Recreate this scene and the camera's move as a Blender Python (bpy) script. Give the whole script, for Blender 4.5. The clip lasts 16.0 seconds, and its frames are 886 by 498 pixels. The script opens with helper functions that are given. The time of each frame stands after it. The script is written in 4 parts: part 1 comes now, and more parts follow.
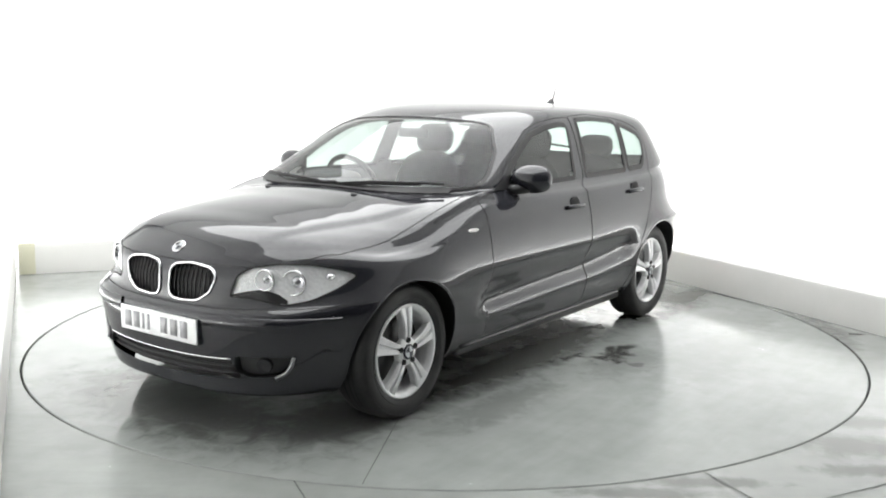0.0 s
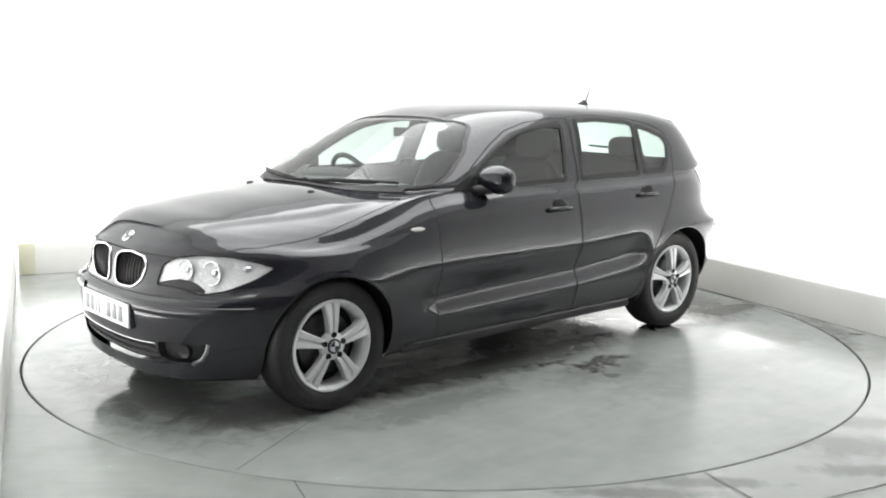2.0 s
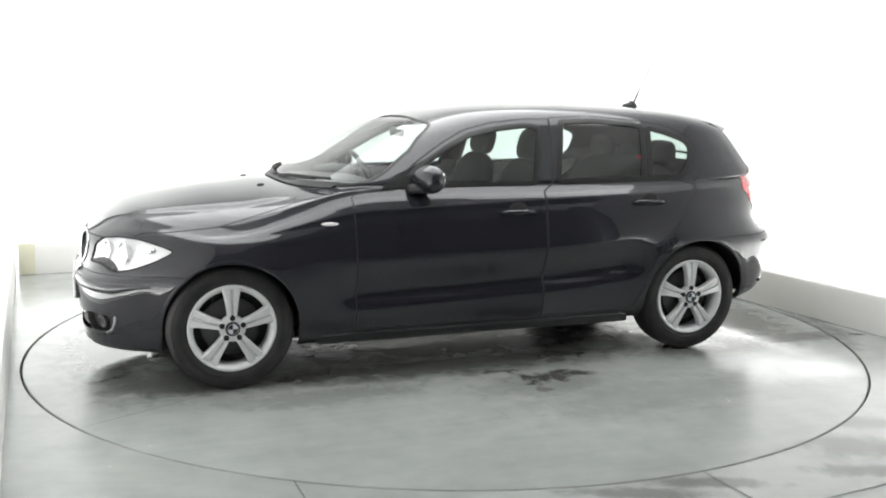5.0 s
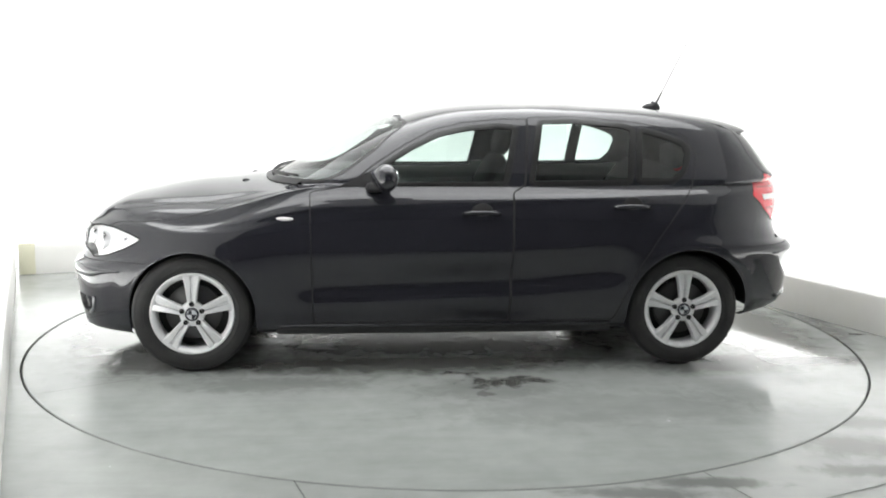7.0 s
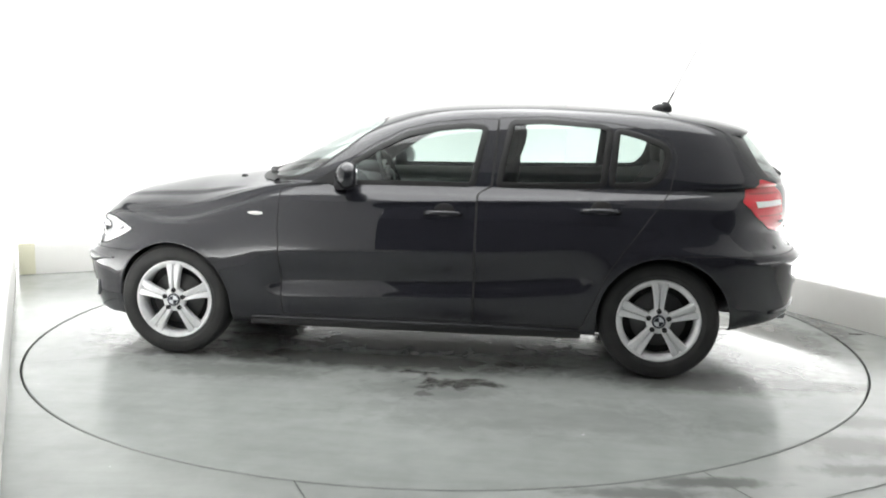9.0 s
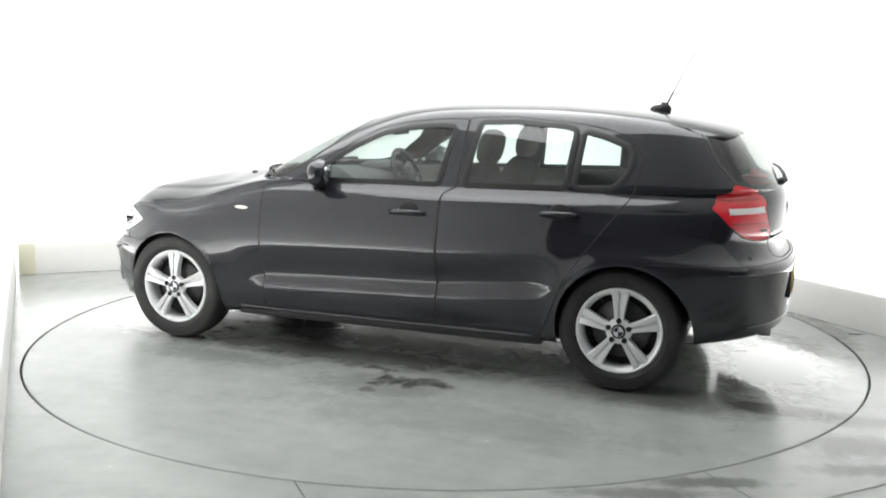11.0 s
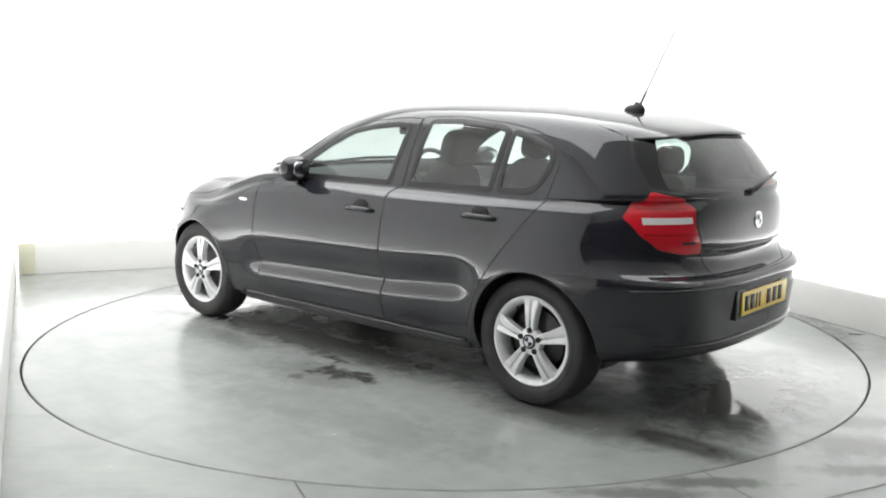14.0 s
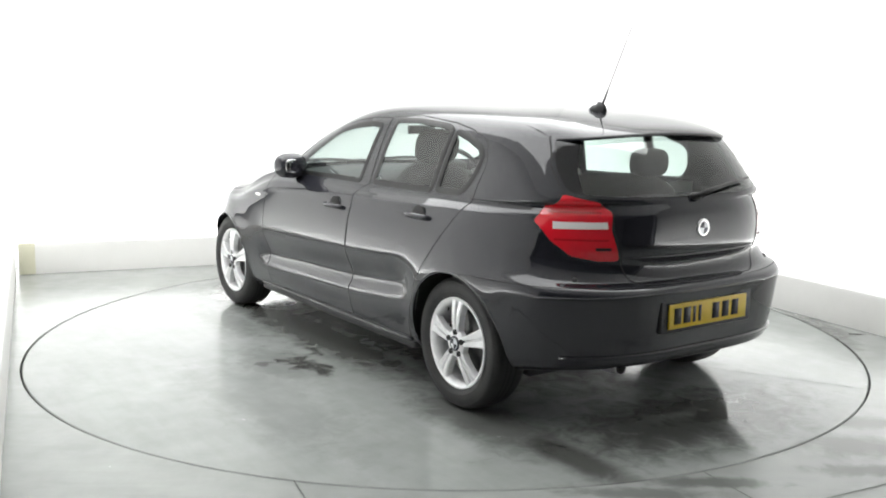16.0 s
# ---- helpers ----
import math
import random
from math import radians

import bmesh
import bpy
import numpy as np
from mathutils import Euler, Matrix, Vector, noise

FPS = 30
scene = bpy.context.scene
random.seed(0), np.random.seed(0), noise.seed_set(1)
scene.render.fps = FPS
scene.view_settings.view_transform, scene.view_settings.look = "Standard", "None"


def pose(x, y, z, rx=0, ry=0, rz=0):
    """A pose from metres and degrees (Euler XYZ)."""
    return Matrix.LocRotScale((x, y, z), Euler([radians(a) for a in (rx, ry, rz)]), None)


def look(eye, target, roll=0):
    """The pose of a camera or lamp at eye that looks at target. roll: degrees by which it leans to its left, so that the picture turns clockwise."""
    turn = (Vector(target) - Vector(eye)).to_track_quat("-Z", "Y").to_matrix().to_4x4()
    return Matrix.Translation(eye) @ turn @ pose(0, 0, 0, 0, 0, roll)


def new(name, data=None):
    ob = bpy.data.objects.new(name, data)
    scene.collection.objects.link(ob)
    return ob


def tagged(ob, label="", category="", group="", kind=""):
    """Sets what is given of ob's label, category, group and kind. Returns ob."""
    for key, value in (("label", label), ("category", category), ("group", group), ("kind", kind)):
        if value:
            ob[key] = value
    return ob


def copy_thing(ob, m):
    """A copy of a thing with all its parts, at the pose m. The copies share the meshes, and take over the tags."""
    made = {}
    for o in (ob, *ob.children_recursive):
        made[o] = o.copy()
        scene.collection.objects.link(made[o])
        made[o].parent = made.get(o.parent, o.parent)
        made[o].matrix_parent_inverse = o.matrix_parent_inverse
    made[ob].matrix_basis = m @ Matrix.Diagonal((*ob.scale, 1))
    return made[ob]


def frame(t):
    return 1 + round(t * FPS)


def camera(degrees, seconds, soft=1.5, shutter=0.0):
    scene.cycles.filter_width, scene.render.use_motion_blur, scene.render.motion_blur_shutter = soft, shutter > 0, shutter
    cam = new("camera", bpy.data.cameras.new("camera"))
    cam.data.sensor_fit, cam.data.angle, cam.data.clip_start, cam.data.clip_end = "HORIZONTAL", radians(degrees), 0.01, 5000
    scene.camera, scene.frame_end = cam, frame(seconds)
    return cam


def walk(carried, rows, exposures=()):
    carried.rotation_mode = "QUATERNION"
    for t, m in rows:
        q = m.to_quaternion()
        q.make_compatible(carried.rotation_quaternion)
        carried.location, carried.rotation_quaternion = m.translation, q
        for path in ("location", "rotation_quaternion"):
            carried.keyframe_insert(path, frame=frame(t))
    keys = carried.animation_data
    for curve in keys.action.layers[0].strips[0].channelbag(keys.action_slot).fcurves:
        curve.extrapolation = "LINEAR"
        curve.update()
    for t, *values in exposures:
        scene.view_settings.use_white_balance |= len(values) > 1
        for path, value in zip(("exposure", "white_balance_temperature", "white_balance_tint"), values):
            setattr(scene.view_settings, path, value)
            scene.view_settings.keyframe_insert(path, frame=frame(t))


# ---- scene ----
from mathutils.bvhtree import BVHTree

# ---------- camera ----------
cam = camera(49.61, 16.0, soft=1.9)
EYE, TARGET = (0.0, -5.860, 1.474), (-0.022, 0.063, 0.516)
walk(cam, [(0.0, look(EYE, TARGET, 0.827)), (16.0, look(EYE, TARGET, 0.827))])

# ---------- light ----------
scene.view_settings.exposure = 0.0
world = bpy.data.worlds.new("world")
scene.world = world
world.use_nodes = True
world.node_tree.nodes["Background"].inputs[0].default_value = (0.02, 0.021, 0.023, 1)
world.node_tree.nodes["Background"].inputs[1].default_value = 1.0


def area_lamp(x, y, z, sx, sy, watts, rx=0.0, ry=0.0, rz=0.0, colour=(0.985, 0.995, 1.0)):
    data = bpy.data.lights.new("studio_lamp", "AREA")
    data.shape, data.size, data.size_y, data.energy, data.color = "RECTANGLE", sx, sy, watts, colour
    ob = new("studio_lamp", data)
    ob.matrix_world = pose(x, y, z, rx, ry, rz)
    return ob


CEIL = 3.3
# a large soft ceiling light over the turntable, and lamp strips in the trough behind the plinths that light the walls from below
CORNER, WL, WR_END, WL_END = (1.00, 3.406), (-3.414, 1.614), (5.00, -4.246), (-1.45, -2.95)
TROUGH = 0.42


def shifted(a, b, by):
    """The line from a to b, moved to the right hand side of its way."""
    d = (Vector(b) - Vector(a)).normalized()
    return tuple(Vector(a) + Vector((d.y, -d.x)) * by), tuple(Vector(b) + Vector((d.y, -d.x)) * by)


def strip_lamp(a, b, out, z, width, watts, lean):
    """A long lamp on the floor along the line a to b, shining up and leaning away from the room."""
    (ax, ay), (bx, by) = shifted(a, b, out)
    d = Vector((bx - ax, by - ay, 0))
    x = d.normalized()
    aim = (Vector((0, 0, 1)) + Vector((x.y, -x.x, 0)) * lean).normalized()
    lamp = area_lamp(0, 0, 0, d.length, width, watts, colour=(0.985, 0.995, 1.0))
    m = Matrix((x, (-aim).cross(x), -aim)).transposed().to_4x4()
    m.translation = ((ax + bx) / 2, (ay + by) / 2, z)
    lamp.matrix_world = m
    return lamp


area_lamp(-0.1, 0.1, CEIL - 0.06, 4.3, 4.3, 190, rz=27)
# three floor strips in the trough, out of view, not ceiling lights
strip_lamp(WR_END, CORNER, 0.20, 0.05, 0.20, 116, 0.10)
strip_lamp(CORNER, WL, 0.20, 0.05, 0.20, 63, 0.10)
strip_lamp(WL, WL_END, 0.20, 0.05, 0.20, 84, 0.10)


# ---------- materials ----------
def material(name, base=(0.5, 0.5, 0.5), rough=0.5, metal=0.0, coat=0.0, coat_rough=0.03, spec=0.5):
    m = bpy.data.materials.new(name)
    m.use_nodes = True
    b = m.node_tree.nodes["Principled BSDF"]
    b.inputs["Base Color"].default_value = (*base, 1)
    b.inputs["Roughness"].default_value = rough
    b.inputs["Metallic"].default_value = metal
    b.inputs["Coat Weight"].default_value = coat
    b.inputs["Coat Roughness"].default_value = coat_rough
    b.inputs["Specular IOR Level"].default_value = spec
    return m


def node(m, kind, **values):
    n = m.node_tree.nodes.new(kind)
    for key, value in values.items():
        n.inputs[key].default_value = value
    return n


def wire(m, a, b):
    m.node_tree.links.new(a, b)


def bsdf(m):
    return m.node_tree.nodes["Principled BSDF"]


def ramp(m, source, stops):
    r = m.node_tree.nodes.new("ShaderNodeValToRGB")
    while len(r.color_ramp.elements) < len(stops):
        r.color_ramp.elements.new(0.5)
    for e, (at, c) in zip(r.color_ramp.elements, stops):
        e.position, e.color = at, (*c, 1)
    wire(m, source, r.inputs["Fac"])
    return r.outputs["Color"]


def coords(m, kind="Object", scale=(1, 1, 1)):
    c = m.node_tree.nodes.new("ShaderNodeTexCoord")
    g = m.node_tree.nodes.new("ShaderNodeMapping")
    g.inputs["Scale"].default_value = scale
    wire(m, c.outputs[kind], g.inputs["Vector"])
    return g.outputs["Vector"]


def noise_of(m, vec, scale, detail=5.0, rough=0.55, distortion=0.0):
    n = node(m, "ShaderNodeTexNoise", Scale=scale, Detail=detail, Roughness=rough, Distortion=distortion)
    wire(m, vec, n.inputs["Vector"])
    return n.outputs["Fac"]


def mathn(m, op, a, b=None, clamp=False):
    n = m.node_tree.nodes.new("ShaderNodeMath")
    n.operation, n.use_clamp = op, clamp
    for i, v in enumerate((a, b)):
        if v is None:
            continue
        if isinstance(v, (int, float)):
            n.inputs[i].default_value = v
        else:
            wire(m, v, n.inputs[i])
    return n.outputs[0]


def mix_colour(m, fac, a, b, blend="MIX"):
    n = m.node_tree.nodes.new("ShaderNodeMix")
    n.data_type, n.blend_type = "RGBA", blend
    for i, v in ((0, fac), (6, a), (7, b)):
        if isinstance(v, (int, float)):
            n.inputs[i].default_value = v
        elif isinstance(v, tuple):
            n.inputs[i].default_value = (*v, 1)
        else:
            wire(m, v, n.inputs[i])
    return n.outputs[2]


def bump(m, height, strength=0.2, distance=0.005):
    n = node(m, "ShaderNodeBump", Strength=strength, Distance=distance)
    wire(m, height, n.inputs["Height"])
    wire(m, n.outputs["Normal"], bsdf(m).inputs["Normal"])


def blot(m, sep, x, y, rx, ry, wobble):
    """A soft spot of its own shape round (x, y): 1 inside, 0 outside."""
    dx = mathn(m, "DIVIDE", mathn(m, "SUBTRACT", sep.outputs[0], x), rx)
    dy = mathn(m, "DIVIDE", mathn(m, "SUBTRACT", sep.outputs[1], y), ry)
    d = mathn(m, "ADD", mathn(m, "MULTIPLY", dx, dx), mathn(m, "MULTIPLY", dy, dy))
    d = mathn(m, "ADD", mathn(m, "POWER", d, 0.5), wobble)
    n = m.node_tree.nodes.new("ShaderNodeMapRange")
    n.interpolation_type = "SMOOTHSTEP"
    wire(m, d, n.inputs[0])
    n.inputs[1].default_value, n.inputs[2].default_value = 0.35, 1.2
    n.inputs[3].default_value, n.inputs[4].default_value = 1.0, 0.0
    return n.outputs[0]


def floor_material(name, spots, wets, base=(0.325, 0.342, 0.331)):
    """Grey-green painted concrete, worn, with brown-black dirt and painted-in darkening, and wet patches that mirror
    more sharply.
    """
    m = material(name, base, 0.2)
    v = coords(m)
    big, mid, fine = noise_of(m, v, 0.9, 4), noise_of(m, v, 5.0, 6, 0.6), noise_of(m, v, 60.0, 3)
    c = ramp(m, big, [(0.3, tuple(b * 0.88 for b in base)), (0.7, tuple(b * 1.08 for b in base))])
    c = mix_colour(m, 0.4, c, ramp(m, mid, [(0.3, (0.74, 0.74, 0.73)), (0.7, (1.08, 1.08, 1.06))]), "MULTIPLY")
    # long faint wipe marks
    wipe = noise_of(m, coords(m, "Object", (1.2, 9.0, 1.0)), 1.6, 4, 0.6, 0.4)
    c = mix_colour(m, 0.14, c, ramp(m, wipe, [(0.35, (0.72, 0.71, 0.68)), (0.6, (1.03, 1.03, 1.03))]), "MULTIPLY")
    sep = m.node_tree.nodes.new("ShaderNodeSeparateXYZ")
    wire(m, v, sep.inputs[0])
    wob = mathn(m, "MULTIPLY", mathn(m, "SUBTRACT", noise_of(m, v, 8.5, 6, 0.62, 0.6), 0.5), 3.0)

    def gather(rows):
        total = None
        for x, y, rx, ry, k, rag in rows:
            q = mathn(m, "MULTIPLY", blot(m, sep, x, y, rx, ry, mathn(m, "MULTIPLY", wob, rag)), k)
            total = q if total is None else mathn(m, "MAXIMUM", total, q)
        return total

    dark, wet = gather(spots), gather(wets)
    # dirt and painted-in darkening share this one colour
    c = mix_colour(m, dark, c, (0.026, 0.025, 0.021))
    wire(m, c, bsdf(m).inputs["Base Color"])
    dry = mathn(m, "ADD", mathn(m, "MULTIPLY", mid, 0.20), 0.13)
    wire(m, mathn(m, "MULTIPLY", dry, mathn(m, "SUBTRACT", 1.0, mathn(m, "MULTIPLY", wet, 0.65))), bsdf(m).inputs["Roughness"])
    wire(m, mathn(m, "MULTIPLY", wet, 0.55), bsdf(m).inputs["Coat Weight"])
    bsdf(m).inputs["Coat IOR"].default_value = 1.4
    bsdf(m).inputs["Coat Roughness"].default_value = 0.04
    bump(m, mathn(m, "ADD", fine, mathn(m, "MULTIPLY", mid, 2.0)), 0.06, 0.004)
    bsdf(m).inputs["Specular IOR Level"].default_value = 0.5
    return m


def plaster(name, base):
    m = material(name, base, 0.75)
    v = coords(m)
    c = ramp(m, noise_of(m, v, 1.1, 4), [(0.3, tuple(b * 0.95 for b in base)), (0.7, base)])
    c = mix_colour(m, 0.3, c, ramp(m, noise_of(m, v, 14.0, 5), [(0.3, (0.93, 0.93, 0.92)), (0.7, (1, 1, 1))]), "MULTIPLY")
    wire(m, c, bsdf(m).inputs["Base Color"])
    bump(m, noise_of(m, v, 90.0, 3), 0.08, 0.003)
    return m


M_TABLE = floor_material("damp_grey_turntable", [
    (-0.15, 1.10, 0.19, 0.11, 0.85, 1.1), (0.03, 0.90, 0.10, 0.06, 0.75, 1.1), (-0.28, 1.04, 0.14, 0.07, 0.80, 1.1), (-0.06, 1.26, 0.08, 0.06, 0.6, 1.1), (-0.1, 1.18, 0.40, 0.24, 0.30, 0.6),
    # stains and, round the car's footprint, its shade and dark reflection painted in
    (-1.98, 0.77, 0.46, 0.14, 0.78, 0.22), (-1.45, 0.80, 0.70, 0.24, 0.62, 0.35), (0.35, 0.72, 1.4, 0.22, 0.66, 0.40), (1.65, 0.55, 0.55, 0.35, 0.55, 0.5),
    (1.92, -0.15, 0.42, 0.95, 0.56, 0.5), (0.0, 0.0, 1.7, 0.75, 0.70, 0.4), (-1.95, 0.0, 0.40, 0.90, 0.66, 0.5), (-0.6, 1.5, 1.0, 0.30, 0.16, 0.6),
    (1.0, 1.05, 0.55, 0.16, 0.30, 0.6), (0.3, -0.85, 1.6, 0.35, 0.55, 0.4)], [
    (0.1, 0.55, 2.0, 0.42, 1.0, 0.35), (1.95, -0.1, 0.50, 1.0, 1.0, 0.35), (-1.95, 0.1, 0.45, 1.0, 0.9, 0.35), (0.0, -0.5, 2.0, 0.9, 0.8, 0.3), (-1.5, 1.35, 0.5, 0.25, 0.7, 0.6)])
M_FLOOR = floor_material("damp_grey_floor", [
    # the first two rows darken the floor along the right wall's foot
    (2.05, 0.95, 0.16, 0.85, 0.66, 0.4), (2.42, 0.18, 0.18, 0.55, 0.5, 0.4), (1.78, -1.90, 0.34, 0.16, 0.55, 0.5), (1.95, -1.60, 0.35, 0.10, 0.45, 0.5), (1.72, -2.18, 0.3, 0.07, 0.5, 0.6),
    (0.75, -2.44, 0.35, 0.06, 0.45, 0.6), (1.05, -2.33, 0.28, 0.06, 0.5, 0.7), (2.62, 0.1, 0.06, 0.03, 0.9, 0.4), (0.6, 2.6, 0.9, 0.25, 0.25, 0.5)], [
    (2.2, 0.7, 0.4, 1.3, 0.8, 0.4), (1.8, -1.8, 0.6, 0.4, 0.6, 0.5), (0.4, 2.75, 1.6, 0.35, 0.8, 0.4), (-2.3, 1.5, 0.8, 0.4, 0.5, 0.4)], (0.335, 0.350, 0.338))
M_WALL = plaster("white_studio_wall", (0.86, 0.86, 0.85))
M_PLINTH = plaster("cream_plinth", (0.73, 0.725, 0.70))
M_YELLOW = plaster("yellowed_end_cap", (0.66, 0.645, 0.50))
M_DARKWALL = plaster("dark_hall_wall", (0.20, 0.205, 0.22))
M_GAP = material("black_gap", (0.012, 0.012, 0.012), 0.7)
M_JOINT = material("dark_joint", (0.07, 0.075, 0.07), 0.6)


def paint():
    m = material("black_metallic_paint", (0.010, 0.010, 0.013), 0.6, 0.0, 1.0, 0.012, 0.05)
    bsdf(m).inputs["Coat IOR"].default_value = 1.62
    v = coords(m)
    fl = node(m, "ShaderNodeTexVoronoi", Scale=900.0)
    wire(m, v, fl.inputs["Vector"])
    c = ramp(m, fl.outputs["Distance"], [(0.0, (0.036, 0.037, 0.046)), (0.5, (0.014, 0.014, 0.019))])
    wire(m, c, bsdf(m).inputs["Base Color"])
    dust = noise_of(m, v, 3.0, 6, 0.6)
    wire(m, mathn(m, "ADD", mathn(m, "MULTIPLY", dust, 0.045), 0.0), bsdf(m).inputs["Coat Roughness"])
    return m


M_PAINT = paint()
M_TRIM = material("black_plastic", (0.014, 0.014, 0.015), 0.45)
M_SEAL = material("black_rubber_seal", (0.010, 0.010, 0.010), 0.4)
M_FRIT = material("black_glass_border", (0.008, 0.008, 0.009), 0.06)
M_CHROME = material("chrome", (0.75, 0.75, 0.76), 0.12, 1.0)
M_STEEL = material("dull_steel", (0.32, 0.32, 0.33), 0.4, 1.0)
# brake disc steel, darkened for the shade between the spokes
M_DARKSTEEL = material("shade_darkened_steel", (0.10, 0.10, 0.10), 0.45, 0.8)
M_RED = material("red_lamp_plastic", (0.72, 0.014, 0.028), 0.14, 0.0, 1.0)
M_RED_DARK = material("dark_red_lamp_plastic", (0.48, 0.008, 0.016), 0.2, 0.0, 1.0)
M_CLEARLAMP = material("white_lamp_plastic", (0.86, 0.84, 0.82), 0.2, 0.0, 1.0)
M_REFLECTOR = material("silver_lamp_housing", (0.97, 0.97, 0.98), 0.30, 0.0)
facets = node(M_REFLECTOR, "ShaderNodeTexVoronoi", Scale=60.0)
wire(M_REFLECTOR, coords(M_REFLECTOR), facets.inputs["Vector"])
bump(M_REFLECTOR, facets.outputs["Distance"], 0.35, 0.008)
M_HOUSING = material("grey_lamp_bezel", (0.80, 0.80, 0.83), 0.15, 0.8)
M_PLATE_W = material("white_plate", (0.80, 0.80, 0.80), 0.35)
M_PLATE_Y = material("yellow_plate", (0.72, 0.50, 0.02), 0.35)
# front plate bars, greyed in colour to mimic glare bloom
M_BAR_F = material("glare_greyed_black", (0.36, 0.36, 0.37), 0.5)
M_BAR = material("plate_black", (0.015, 0.015, 0.015), 0.5)
M_BADGE = material("badge_white", (0.70, 0.72, 0.75), 0.3, 0.2, 0.6)
M_BADGE_D = material("badge_dark", (0.02, 0.022, 0.035), 0.3, 0.2, 0.6)
M_FABRIC = material("dark_seat_fabric", (0.022, 0.023, 0.025), 0.9)
bump(M_FABRIC, noise_of(M_FABRIC, coords(M_FABRIC), 300.0, 3), 0.3, 0.002)
# black door trim lightened in colour, standing in for light on it
M_CARD = material("lightened_door_lining", (0.46, 0.465, 0.455), 0.85)
M_FOG = material("dark_fog_lens", (0.03, 0.03, 0.034), 0.12)
M_LINER = material("grey_headliner", (0.30, 0.30, 0.29), 0.9)
M_DASH = material("dark_dashboard", (0.02, 0.02, 0.022), 0.6)


def rubber():
    m = material("tyre_rubber", (0.018, 0.018, 0.019), 0.62)
    v = coords(m)
    wire(m, ramp(m, noise_of(m, v, 9.0, 5), [(0.3, (0.013, 0.013, 0.014)), (0.75, (0.032, 0.031, 0.030))]), bsdf(m).inputs["Base Color"])
    bump(m, noise_of(m, v, 120.0, 3), 0.15, 0.002)
    return m


def alloy():
    m = material("silver_alloy", (0.8, 0.8, 0.81), 0.33, 0.15, 0.5)
    v = coords(m)
    wire(m, ramp(m, noise_of(m, v, 14.0, 6, 0.65), [(0.3, (0.70, 0.70, 0.71)), (0.65, (0.88, 0.88, 0.89))]), bsdf(m).inputs["Base Color"])
    return m


M_TYRE, M_ALLOY = rubber(), alloy()


def glass(name, tint, gloss=0.0, power=4.5):
    m = bpy.data.materials.new(name)
    m.use_nodes = True
    t = m.node_tree
    t.nodes.remove(t.nodes["Principled BSDF"])
    clear, shine = node(m, "ShaderNodeBsdfTransparent"), node(m, "ShaderNodeBsdfGlossy", Roughness=0.02)
    clear.inputs["Color"].default_value = (*tint, 1)
    f = node(m, "ShaderNodeLayerWeight", Blend=0.5)
    mix = t.nodes.new("ShaderNodeMixShader")
    wire(m, mathn(m, "ADD", mathn(m, "MULTIPLY", mathn(m, "POWER", f.outputs["Facing"], power), 0.9), gloss, True), mix.inputs[0])
    wire(m, clear.outputs[0], mix.inputs[1])
    wire(m, shine.outputs[0], mix.inputs[2])
    wire(m, mix.outputs[0], t.nodes["Material Output"].inputs[0])
    return m


M_GLASS = glass("tinted_window_glass", (0.72, 0.80, 0.77), 0.10)
M_SCREEN = glass("clear_windscreen_glass", (0.80, 0.86, 0.84), 0.035, 4.2)
M_LENS = glass("clear_lamp_lens", (0.99, 0.99, 0.99), 0.03, 8.0)


# ---------- mesh helpers ----------
def mesh_of(name, bm, mat, smooth=True):
    me = bpy.data.meshes.new(name)
    bm.normal_update()
    bm.to_mesh(me)
    bm.free()
    for p in me.polygons:
        p.use_smooth = smooth
    for x in (mat if isinstance(mat, (list, tuple)) else [mat]):
        me.materials.append(x)
    return me


def part(name, bm, mat, parent=None, label="", smooth=True):
    ob = new(name, mesh_of(name, bm, mat, smooth))
    if parent is not None:
        ob.parent = parent
    if label:
        ob["label"] = label
    return ob


def sharp(ob, degrees=35):
    ob.data.set_sharp_from_angle(angle=radians(degrees))
    return ob


def box(bm, x0, x1, y0, y1, z0, z1, bevel=0.0, m=None):
    r = bmesh.ops.create_cube(bm, size=1.0)
    vs = r["verts"]
    for v in vs:
        v.co = Vector(((x0 + x1) / 2 + v.co.x * (x1 - x0), (y0 + y1) / 2 + v.co.y * (y1 - y0), (z0 + z1) / 2 + v.co.z * (z1 - z0)))
    if bevel:
        es = list({e for v in vs for e in v.link_edges})
        r = bmesh.ops.bevel(bm, geom=es, offset=bevel, segments=3, affect="EDGES", profile=0.6)
        vs = r["verts"]
    if m is not None:
        bmesh.ops.transform(bm, matrix=m, verts=list({v for v in vs}))
    return vs


def lathe(bm, profile, segs=64, m=Matrix()):
    """Turns (radius, axis) pairs round the y axis."""
    rings = []
    for r, a in profile:
        rings.append([bm.verts.new(m @ Vector((r * math.cos(2 * math.pi * i / segs), a, r * math.sin(2 * math.pi * i / segs)))) for i in range(segs)])
    for a, b in zip(rings, rings[1:]):
        for i in range(segs):
            bm.faces.new((a[i], a[(i + 1) % segs], b[(i + 1) % segs], b[i]))
    return rings


